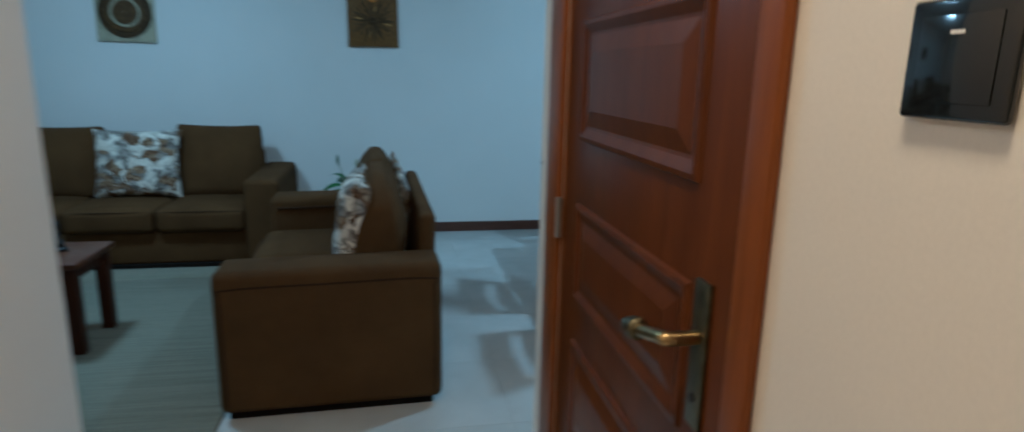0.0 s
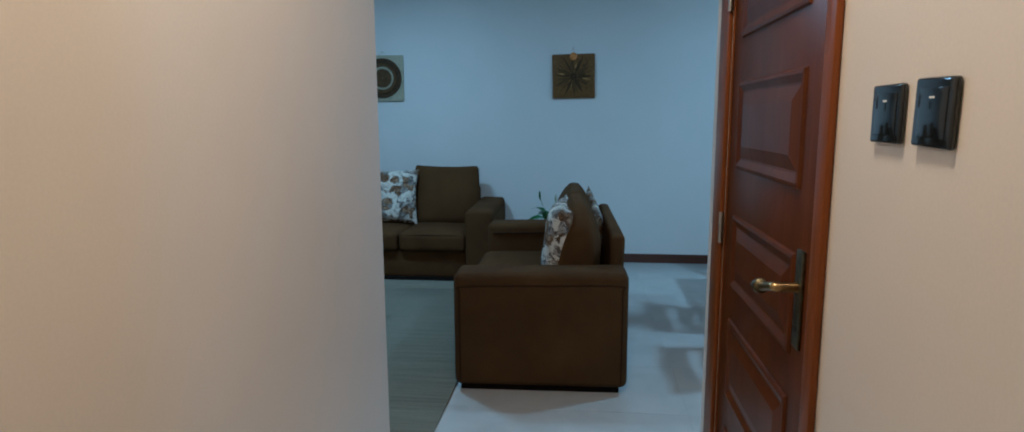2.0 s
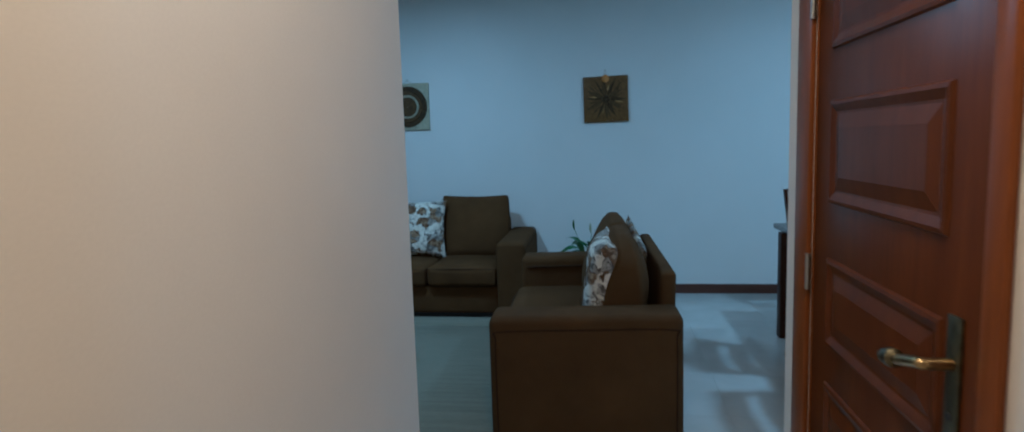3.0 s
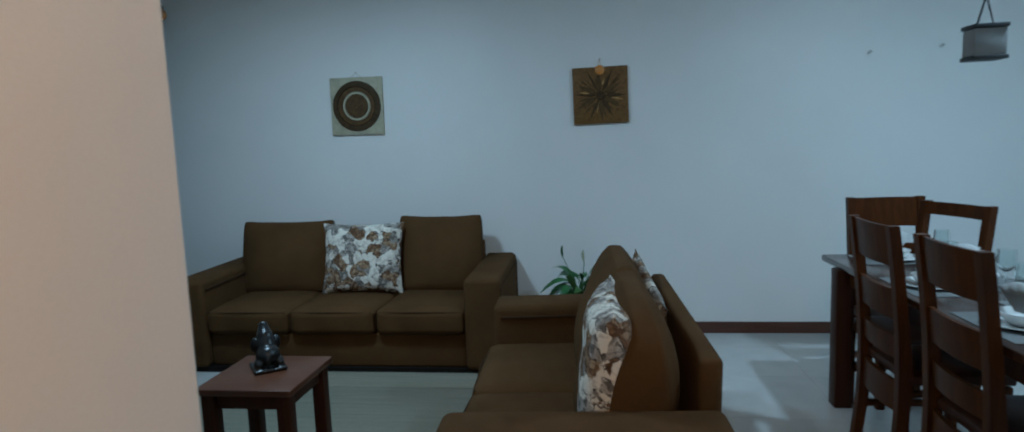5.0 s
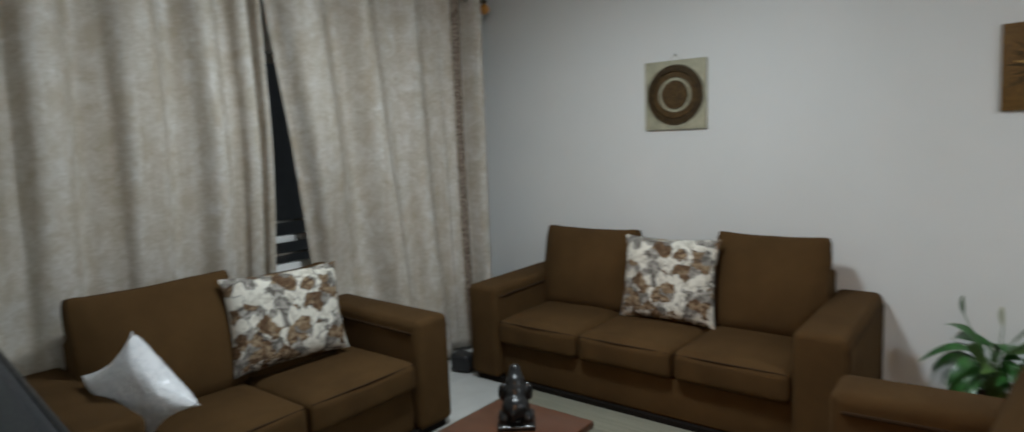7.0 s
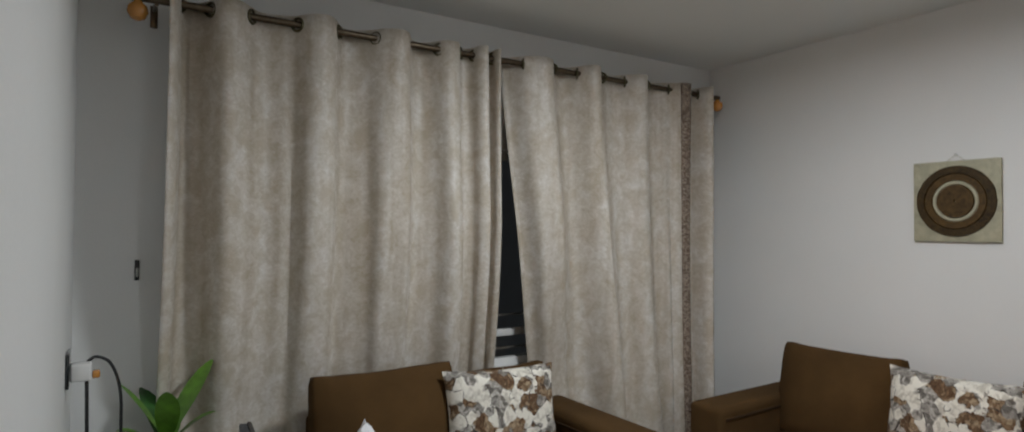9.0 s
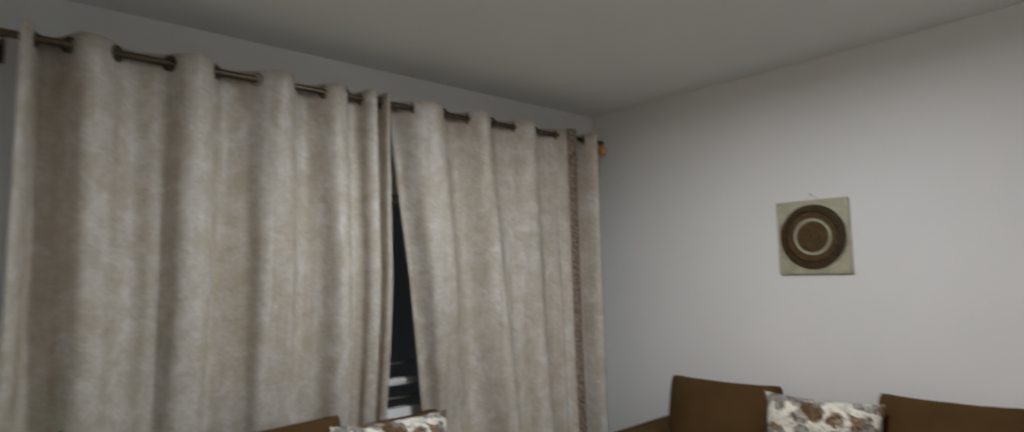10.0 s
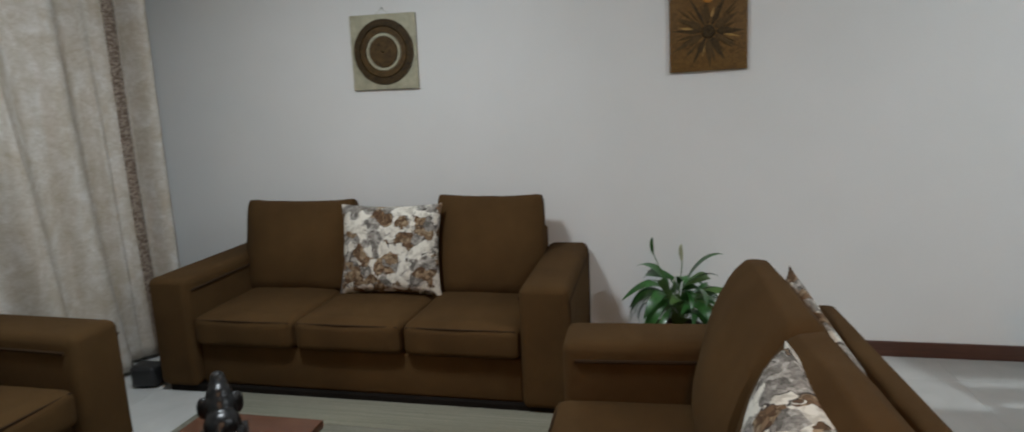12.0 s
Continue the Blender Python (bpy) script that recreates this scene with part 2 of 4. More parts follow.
SOIL = plain("potting_soil", (0.03, 0.02, 0.014), 0.95, spread=0.5, scale=60)
CLAY = plain("dark_pot", (0.05, 0.035, 0.03), 0.5, spread=0.25)
CREAM_BOARD = plain("aged_cream_board", (0.41, 0.39, 0.28), 0.7, spread=0.22, scale=18)
CHINA = plain("white_china", (0.8, 0.8, 0.78), 0.15, coat=0.4, spread=0.03)
GLASS = Nodes("clear_glass").done((0.9, 0.95, 0.95), 0.04, Transmission_Weight=1.0, IOR=1.45)
PANE = Nodes("window_pane").done((0.9, 0.95, 0.95), 0.02, Transmission_Weight=1.0, IOR=1.45)


def lamp_glow(name, strength, colour):
    n = Nodes(name)
    return n.done((0.8, 0.8, 0.8), 0.4, Emission_Color=(*colour, 1), Emission_Strength=strength)


GLOW_COOL = lamp_glow("lit_cool_diffuser", 5.0, (0.90, 0.96, 1.0))
GLOW_WARM = lamp_glow("lit_warm_diffuser", 3.0, (1.0, 0.45, 0.2))


def carved(name, dark, light):
    n = Nodes(name)
    col = n.ramp(n.noise(28, 5, 0.7, distortion=1.5), [(0.3, dark), (0.7, light)])
    n.bump(n.noise(60, 4), 0.6, 0.003)
    return n.done(col, 0.55, Specular_IOR_Level=0.25)


CARVED_DARK = carved("dark_carved_wood", (0.010, 0.006, 0.0025), (0.085, 0.050, 0.015))
CARVED_MID = carved("mid_carved_wood", (0.085, 0.042, 0.010), (0.21, 0.115, 0.032))
CARVED_BROWN = carved("brown_carved_wood", (0.030, 0.017, 0.006), (0.125, 0.072, 0.022))
CARVED_GOLD = carved("golden_carved_wood", (0.30, 0.17, 0.05), (0.48, 0.30, 0.10))

# ---------------------------------------------------------------- mesh helpers


def link(name, bm, material, parent=None, label="", smooth=True, m=None):
    me = bpy.data.meshes.new(name)
    bm.normal_update()
    bm.to_mesh(me)
    bm.free()
    me.materials.append(material)
    if smooth:
        me.polygons.foreach_set("use_smooth", [True] * len(me.polygons))
        me.set_sharp_from_angle(angle=radians(38))
    ob = new(name, me)
    if parent is not None:
        ob.parent = parent
    if m is not None:
        ob.matrix_basis = m
    if label:
        ob["label"] = label
    return ob


def part(name, bm, material, parent, label="", m=None):
    return link(name, bm, material, parent, label, True, m)


def empty(name, m, label, category, group="", kind=""):
    ob = new(name)
    ob.matrix_basis = m
    return tagged(ob, label, category, group, kind)


def box(x0, x1, y0, y1, z0, z1, bevel=0.0, segments=2, bm=None):
    bm = bm or bmesh.new()
    r = bmesh.ops.create_cube(bm, size=1.0, matrix=Matrix.Translation(((x0 + x1) / 2, (y0 + y1) / 2, (z0 + z1) / 2)) @ Matrix.Diagonal((x1 - x0, y1 - y0, z1 - z0, 1)))
    if bevel:
        edges = list({e for v in r["verts"] for e in v.link_edges})
        bmesh.ops.bevel(bm, geom=edges, offset=bevel, segments=segments, profile=0.5, affect="EDGES", clamp_overlap=True)
    return bm


def tube(points, radius, sides=8, closed=False, bm=None):
    bm = bm or bmesh.new()
    pts = [Vector(p) for p in points]
    n_pts = len(pts)
    rings = []
    side = None
    for i, p in enumerate(pts):
        a = pts[i - 1] if (i or closed) else p
        b = pts[(i + 1) % n_pts] if (i < n_pts - 1 or closed) else p
        t = (b - a).normalized()
        if side is None:
            side = t.orthogonal().normalized()
        side = (side - t * side.dot(t)).normalized()
        up = t.cross(side)
        rad = radius(i / max(1, n_pts - 1)) if callable(radius) else radius
        rings.append([bm.verts.new(p + (side * math.cos(k * math.tau / sides) + up * math.sin(k * math.tau / sides)) * rad) for k in range(sides)])
    for i in range(n_pts if closed else n_pts - 1):
        a, b = rings[i], rings[(i + 1) % n_pts]
        for k in range(sides):
            bm.faces.new((a[k], a[(k + 1) % sides], b[(k + 1) % sides], b[k]))
    if not closed:
        bm.faces.new(rings[0][::-1])
        bm.faces.new(rings[-1])
    return bm


def flowing(points, steps=6):
    """A smooth path through the points."""
    p = [Vector(q) for q in points]
    p = [2 * p[0] - p[1], *p, 2 * p[-1] - p[-2]]
    out = []
    for a, b, c, d in zip(p, p[1:], p[2:], p[3:]):
        for k in range(steps):
            t = k / steps
            out.append(0.5 * (2 * b + (c - a) * t + (2 * a - 5 * b + 4 * c - d) * t * t + (3 * b - a - 3 * c + d) * t ** 3))
    return out + [p[-2]]


def lathe(profile, sides=24, bm=None, centre=(0, 0)):
    """A turned shape from (radius, height) pairs, bottom to top."""
    bm = bm or bmesh.new()
    rings = [[bm.verts.new((centre[0] + r * math.cos(k * math.tau / sides), centre[1] + r * math.sin(k * math.tau / sides), z)) for k in range(sides)] for r, z in profile]
    for a, b in zip(rings, rings[1:]):
        for k in range(sides):
            bm.faces.new((a[k], a[(k + 1) % sides], b[(k + 1) % sides], b[k]))
    bm.faces.new(rings[0][::-1])
    bm.faces.new(rings[-1])
    return bm


def soft_block(sx, sy, sz, puff, edge=0.035, cuts=14, seed=0, wobble=0.004):
    """A stuffed cushion: a box of that size whose six faces bulge by puff and whose edges are rounded."""
    bm = bmesh.new()
    bmesh.ops.create_cube(bm, size=2.0)
    bmesh.ops.subdivide_edges(bm, edges=bm.edges[:], cuts=cuts, use_grid_fill=True)
    half = Vector((sx / 2, sy / 2, sz / 2))
    for v in bm.verts:
        u = v.co.copy()
        p = Vector((u.x * half.x, u.y * half.y, u.z * half.z))
        core = Vector([max(-half[i] + edge, min(half[i] - edge, p[i])) for i in range(3)])
        d = p - core
        if d.length > 1e-6:
            p = core + d.normalized() * edge if sum(abs(c) > 1e-6 for c in d) > 1 else p
        f = [(1 - u[i] * u[i]) for i in range(3)]
        for i in range(3):
            j, k = (i + 1) % 3, (i + 2) % 3
            p[i] += puff[i] * (u[i] ** 3) * max(f[j], 0) ** 0.6 * max(f[k], 0) ** 0.6
        p += noise.noise_vector(p * 5 + Vector((seed * 7.1, 3.3, 1.7))) * wobble
        v.co = p
    return bm


def pillow(w, h, thick, cuts=22, seed=0, draw=0.07):
    """A scatter cushion in the xz plane: two puffed faces that meet in a seam with pointed corners."""
    bm = bmesh.new()
    n_c = cuts
    grids = []
    for sign in (-1, 1):
        g = []
        for i in range(n_c + 1):
            row = []
            for j in range(n_c + 1):
                u, v = 2 * i / n_c - 1, 2 * j / n_c - 1
                pinch = 1 - draw * (1 - v * v) * abs(u) ** 3, 1 - draw * (1 - u * u) * abs(v) ** 3
                x, z = u * w / 2 * pinch[0], v * h / 2 * pinch[1]
                t = thick / 2 * ((1 - u ** 4) * (1 - v ** 4)) ** 0.55
                t *= 1 + 0.10 * noise.noise(Vector((u * 1.7 + seed, v * 1.7, sign)))
                t += 0.004 * noise.noise(Vector((u * 6 + seed, v * 6, sign * 2)))
                row.append(bm.verts.new((x, sign * max(t, 0.0015), z)))
            g.append(row)
        grids.append(g)
        for i in range(n_c):
            for j in range(n_c):
                q = (g[i][j], g[i + 1][j], g[i + 1][j + 1], g[i][j + 1])
                bm.faces.new(q if sign < 0 else q[::-1])
    a, b = grids
    for i in range(n_c):
        bm.faces.new((a[i][0], b[i][0], b[i + 1][0], a[i + 1][0]))
        bm.faces.new((a[i][n_c], a[i + 1][n_c], b[i + 1][n_c], b[i][n_c]))
        bm.faces.new((a[0][i], a[0][i + 1], b[0][i + 1], b[0][i]))
        bm.faces.new((a[n_c][i], b[n_c][i], b[n_c][i + 1], a[n_c][i + 1]))
    bmesh.ops.recalc_face_normals(bm, faces=bm.faces)
    return bm


def blade(length, width, droop, lift, fold=0.25, parts=9, bm=None, m=None):
    """One leaf along +x from the origin: rises by lift, then droops; a keel along its middle."""
    bm = bm or bmesh.new()
    m = m or Matrix.Identity(4)
    rows = []
    for i in range(parts + 1):
        s = i / parts
        x = length * s * (1 - 0.18 * droop * s)
        z = length * (lift * s - droop * s * s)
        w = width / 2 * (math.sin(math.pi * min(1, s * 0.93 + 0.06)) ** 0.8) + 0.001
        rows.append([bm.verts.new(m @ Vector((x, y, z + abs(y) * fold + dz))) for y, dz in ((-w, 0), (0, 0), (w, 0))] + [bm.verts.new(m @ Vector((x, 0, z - 0.0015)))])
    for a, b in zip(rows, rows[1:]):
        bm.faces.new((a[0], b[0], b[1], a[1]))
        bm.faces.new((a[1], b[1], b[2], a[2]))
    bmesh.ops.delete(bm, geom=[v for v in bm.verts if not v.link_faces], context="VERTS")
    return bm


# ---------------------------------------------------------------- structure
WX, FY, LX, RX = -3.22, 5.5, -0.287, 0.90          # window wall, far wall, corridor's two walls
NYL, NYR, EX, BY = 1.467, 1.60, 3.7, -2.6           # near walls of the room, dining wall, corridor's end


def structure(name, bm, material, label, category="wall"):
    return tagged(link(name, bm, material, smooth=False), label, category, kind="structure")


structure("wall_far", box(WX - 0.2, EX + 0.2, FY, FY + 0.2, 0, CEIL), WALL, "plain white painted far wall of the living room")
WIN = (1.95, 5.0, 0.82, 2.15)                       # window opening: y0, y1, z0, z1
bm = box(WX - 0.2, WX, NYL, WIN[0], 0, CEIL)
box(WX - 0.2, WX, WIN[1], FY, 0, CEIL, bm=bm)
box(WX - 0.2, WX, WIN[0], WIN[1], 0, WIN[2], bm=bm)
box(WX - 0.2, WX, WIN[0], WIN[1], WIN[3], CEIL, bm=bm)
structure("wall_window", bm, WALL, "white painted wall with a wide curtained window")
structure("wall_near", box(WX - 0.2, LX - 0.13, NYL - 0.13, NYL, 0, CEIL), WALL, "white painted wall beside the corridor opening")
structure("wall_corridor_left", box(LX - 0.13, LX, BY, NYL, 0, CEIL, 0.006), CREAM, "cream painted corridor wall with a rounded corner")
DY0, DY1, DZ = 0.525, 1.35, 2.05                     # door opening
bm = box(RX, RX + 0.13, BY, DY0, 0, CEIL, 0.004)
box(RX, RX + 0.13, DY1, NYR, 0, CEIL, 0.006, bm=bm)
box(RX, RX + 0.13, DY0, DY1, DZ, CEIL, bm=bm)
structure("wall_corridor_right", bm, CREAM, "cream painted corridor wall around the brown door")
structure("wall_near_dining", box(RX + 0.13, EX, NYR - 0.13, NYR, 0, CEIL), WALL, "white painted wall behind the dining place")
structure("wall_dining", box(EX, EX + 0.2, NYR - 0.13, FY, 0, CEIL), WALL, "white painted side wall of the dining place")
structure("wall_corridor_end", box(LX - 0.13, RX + 0.13, BY - 0.13, BY, 0, CEIL), CREAM, "cream painted end wall of the corridor")
structure("wall_behind_door", box(RX + 0.6, RX + 0.65, BY, NYR - 0.13, 0, CEIL), WALL, "white painted wall behind the closed door")
structure("ceiling", box(WX - 0.2, EX + 0.2, BY - 0.13, FY + 0.2, CEIL, CEIL + 0.12), CEILING, "plain white painted ceiling", "ceiling")
floor = structure("floor", box(WX - 0.2, EX + 0.2, BY - 0.13, FY + 0.2, -0.12, -0.0012), GROUT, "pale glossy porcelain tile floor", "floor")

for name, (x0, x1, y0, y1) in {"baseboard_far": (WX, EX, FY - 0.014, FY), "baseboard_window": (WX, WX + 0.014, NYL + 0.014, FY - 0.014), "baseboard_near": (WX, LX - 0.13, NYL, NYL + 0.014),
                               "baseboard_dining": (RX + 0.13, EX, NYR, NYR + 0.014)}.items():
    structure(name, box(x0, x1, y0, y1, 0, 0.088, 0.004), SKIRT_WOOD, "dark brown wooden baseboard along the wall", "baseboard")

# the window: frame, bars, dark panes
window = empty("window_1", pose(WX - 0.12, 0, 0), "white framed window with dark night panes", "window", kind="structure")
y0, y1, z0, z1 = WIN
for a, b, c, d in ((y0, y1, z0, z0 + 0.05), (y0, y1, z1 - 0.05, z1), (y0, y0 + 0.05, z0 + 0.05, z1 - 0.05), (y1 - 0.05, y1, z0 + 0.05, z1 - 0.05)):
    part("window_frame", box(-0.03, 0.03, a, b, c, d, 0.004), WINDOW_WHITE, window)
for y in (2.95, 4.02):
    part("mullion", box(-0.025, 0.025, y - 0.025, y + 0.025, z0 + 0.05, z1 - 0.05, 0.004), WINDOW_WHITE, window)
part("transom", box(-0.025, 0.03, y0 + 0.05, y1 - 0.05, 1.005, 1.045, 0.004), WINDOW_WHITE, window)
part("grille_bar", box(0.034, 0.046, y0 + 0.05, y1 - 0.05, 1.132, 1.144), STEEL, window)
part("grille_bar", box(0.034, 0.046, y0 + 0.05, y1 - 0.05, 0.93, 0.942), STEEL, window)
pane = part("pane", box(-0.006, 0.0, y0 + 0.05, y1 - 0.05, z0 + 0.05, z1 - 0.05), PANE, window)
structure("backdrop", box(WX - 2.3, WX - 2.2, -1, 8, -0.1, 4), plain("night_outside", (0.2, 0.21, 0.22), 0.9), "darkness of the night outside the window", "backdrop")

# the door in the corridor
door = empty("door_1", pose(RX, 0, 0), "closed varnished reddish brown panelled wooden door", "door", kind="structure")
leaf = part("leaf", box(0.004, 0.044, DY0 + 0.003, DY1 - 0.003, 0.008, DZ - 0.003, 0.003), DOOR_WOOD, door)


def door_panel(y0, y1, z0, z1, parent):
    """A raised panel set in a moulded rim."""
    bm = bmesh.new()
    rings = [(0.0, 0.0035), (0.004, -0.003), (0.012, -0.0045), (0.030, 0.003), (0.036, 0.0035), (0.070, -0.0045)]
    loops = []
    for inset, x in rings:
        a, b, c, d = y0 + inset, y1 - inset, z0 + inset, z1 - inset
        loops.append([bm.verts.new((x, y, z)) for y, z in ((a, c), (b, c), (b, d), (a, d))])
    for p, q in zip(loops, loops[1:]):
        for k in range(4):
            bm.faces.new((p[k], p[(k + 1) % 4], q[(k + 1) % 4], q[k]))
    bm.faces.new(loops[-1])
    bmesh.ops.recalc_face_normals(bm, faces=bm.faces)
    bmesh.ops.reverse_faces(bm, faces=bm.faces) if bm.faces[0].normal.x > 0 else None
    return link("panel", bm, DOOR_WOOD, parent, smooth=False)


for z0, z1 in ((1.655, 1.93), (1.27, 1.53), (0.90, 1.13), (0.545, 0.80), (0.18, 0.44)):
    door_panel(DY0 + 0.135, DY1 - 0.12, z0, z1, leaf)
for a, b, c, d in ((DY0 - 0.05, DY0, 0.0, DZ + 0.12), (DY1, DY1 + 0.115, 0.0, DZ + 0.12), (DY0, DY1, DZ, DZ + 0.12)):
    part("casing", box(-0.016, -0.001, a, b, c, d, 0.004), CASING_WOOD, door)
for a, b in ((DY0, DY0 + 0.0025), (DY1 - 0.0025, DY1)):
    part("jamb", box(0.0, 0.125, a, b, 0.0, DZ), CASING_WOOD, door)
handle = part("handle_plate", box(-0.004, 0.004, 0.596, 0.638, 0.93, 1.146, 0.003), OLD_BRASS, leaf, "tarnished brass handle plate")
part("lever", tube(flowing([(0, 0.617, 1.065), (-0.045, 0.617, 1.065), (-0.052, 0.625, 1.065), (-0.053, 0.66, 1.055), (-0.053, 0.70, 1.044)], 4), 0.0105, 10), BRASS, handle, "worn brass lever")
part("lever_tip", lathe([(0.010, -0.024), (0.013, -0.014), (0.016, 0.004), (0.015, 0.016), (0.005, 0.023)], 12), OLD_BRASS, handle, "dark rounded lever end", pose(-0.054, 0.722, 1.040, 78, 0, 0) @ Matrix.Scale(1.15, 4))
part("keyhole", lathe([(0.007, 0), (0.007, 0.003)], 12), BLACK_MATT, handle, "", pose(-0.0035, 0.617, 0.975, 0, -90, 0))
for z in (0.25, 1.07, 1.80):
    part("hinge", tube([(-0.012, DY1 - 0.005, z - 0.05), (-0.012, DY1 - 0.005, z + 0.05)], 0.008, 10), STEEL, door, "steel butt hinge")


def wall_switch(m, w, h, label):
    sw = empty("light_switch", m, label, "light switch", "switches beside the door")
    part("plate", box(-0.009, 0, -w / 2, w / 2, -h / 2, h / 2, 0.004, 3), BLACK_GLOSS, sw)
    part("rocker", box(-0.0105, -0.008, -w * 0.36, w * 0.36, -h * 0.36, h * 0.36, 0.001), BLACK_GLOSS, sw)
    part("indicator", box(-0.0112, -0.0104, -0.006, 0.006, h * 0.2, h * 0.2 + 0.003), WHITE_PLASTIC, sw, "tiny white indicator mark")
    return sw


wall_switch(pose(RX - 0.001, 0.27, 1.429), 0.094, 0.088, "glossy black square light switch on cream wall")
wall_switch(pose(RX - 0.001, 0.140, 1.430, 1.5), 0.096, 0.092, "glossy black double light switch on cream wall")


def ceiling_lamp(x, y, glow, label):
    ob = empty("ceiling_light", pose(x, y, CEIL), label, "ceiling light")
    part("base", lathe([(0.19, -0.028), (0.20, -0.02), (0.20, 0.0)], 32), WHITE_PLASTIC, ob)
    part("diffuser", lathe([(0.02, -0.10), (0.10, -0.092), (0.155, -0.07), (0.18, -0.03)], 32), glow, ob, "glowing round diffuser")


ceiling_lamp(-1.38, 3.48, GLOW_COOL, "lit round flush ceiling light in the living room")
ceiling_lamp(2.32, 3.26, GLOW_COOL, "lit round flush ceiling light by the dining place")
ceiling_lamp(0.38, 0.12, GLOW_WARM, "lit round flush ceiling light in the corridor")

# ---------------------------------------------------------------- sofas
ARM_W, ARM_H, DEPTH, BACK_H, SEAT_H = 0.24, 0.62, 0.90, 0.76, 0.43


def arm(x0, x1, parent, depth, high):
    f, b = -depth / 2, depth / 2
    bm = box(x0, x1, f, b, 0.035, high, 0.038, 5)
    for v in bm.verts:
        # the top sinks a little towards the front and bellies slightly
        if v.co.z > 0.4:
            s = (v.co.y - f) / (b - f)
            v.co.z += -0.012 * (1 - s) + 0.010 * math.sin(math.pi * min(1, max(0, (v.co.x - x0) / (x1 - x0))))
    a = part("arm", bm, BROWN, parent)
    z = high - 0.065
    # one seam along the inner side, under the rolled top
    x = x1 + 0.001 if x0 < 0 else x0 - 0.001
    part("piping", tube([(x, f + 0.045, z - 0.012), (x, 0, z - 0.004), (x, b - 0.045, z)], 0.007, 6), PIPING, a, "dark piping seam")
    # and one round the outer side
    x = x0 - 0.0005 if x0 < 0 else x1 + 0.0005
    loop = flowing([(x, f + 0.034, 0.07), (x, f + 0.032, 0.3), (x, f + 0.034, z - 0.05), (x, f + 0.055, z - 0.010), (x, 0, z), (x, b - 0.055, z + 0.004), (x, b - 0.034, z - 0.04), (x, b - 0.032, 0.3), (x, b - 0.034, 0.07)], 5)
    part("piping", tube(loop, 0.0042, 6), PIPING, a, "dark piping seam")
    return a


def sofa(m, length, seats, label, back_cushions, slumped=False, back_h=BACK_H, depth=DEPTH, high=ARM_H, out=0.0):
    s = empty("sofa", m, label, "sofa")
    L, f, b = length / 2, -depth / 2, depth / 2
    inner = L - ARM_W
    part("plinth", box(-L + 0.04, L - 0.04, f + 0.03, b - 0.04, 0.001, 0.04), PLINTH, s, "black recessed plinth")
    part("base", box(-inner + 0.001, inner - 0.001, f + 0.055, b - 0.01, 0.037, 0.27, 0.018, 3), BROWN, s)
    arm(-L, -inner, s, depth, high)
    arm(inner, L, s, depth, high)
    bm = box(-inner + 0.001, inner - 0.001, b - (0.09 if slumped else 0.12), b - (0.015 if slumped else 0), 0.27, back_h, 0.025, 3)
    for v in bm.verts:
        v.co.y += 0.03 * max(0, (v.co.z - 0.3))
    back = part("back", bm, BROWN, s)
    w = (2 * inner) / seats
    for i in range(seats):
        x = -inner + w * (i + 0.5)
        bm = soft_block(w - 0.006, depth - 0.20 + out, 0.165, (0.004, 0.012, 0.018), 0.04, 14, i + length)
        c = part("seat_cushion", bm, BROWN, s, "", pose(x, f + 0.005 - out + (depth - 0.20 + out) / 2, 0.27 + 0.083))
        hw, hd = (w - 0.006) / 2, (depth - 0.20 + out) / 2
        part("piping", tube([(-hw + 0.02, -hd + 0.012, 0.064), (0, -hd - 0.004, 0.070), (hw - 0.02, -hd + 0.012, 0.064)], 0.005, 6), PIPING, c, "dark piping seam")
    for i, (x, cw, ch, lean, seed) in enumerate(back_cushions):
        bm = soft_block(cw, 0.22, ch, (0.016, 0.035, 0.010), 0.05 if slumped else 0.02, 16, seed, 0.010 if slumped else 0.007)
        for v in bm.verts:
            k = (v.co.z / ch + 0.5)
            if slumped:
                # bellies out in front and thins to a ridge at the top
                v.co.y *= 1.72 - 1.30 * max(k, 0) ** 2.2 if v.co.y < 0 else 1.12 - 0.70 * max(k, 0) ** 3 - 0.85 * (1 - min(k, 1)) ** 2.2
                if x > 0:
                    # the end by the corridor slumps and rolls over backwards
                    e = max(0.0, min(1.0, v.co.x / (cw / 2)))
                    v.co.z -= 0.09 * e ** 3 * max(k, 0) ** 2
                    v.co.y += 0.02 * e ** 2 * max(k, 0) ** 2
            else:
                e = min(1.0, abs(v.co.x) / (cw / 2))
                v.co.y *= (1.12 - 0.24 * k ** 2) * (1 - 0.42 * e ** 5) * (1 - 0.35 * max(k, 0) ** 7)
                v.co.z += 0.016 * e ** 8 * max(k, 0) ** 6 - 0.010 * (1 - e * e) * max(k, 0) ** 4
        part("back_cushion", bm, BROWN, s, "", pose(x, b - 0.12 - 0.125, SEAT_H + ch / 2 - 0.012, lean, 0, 0))
    return s


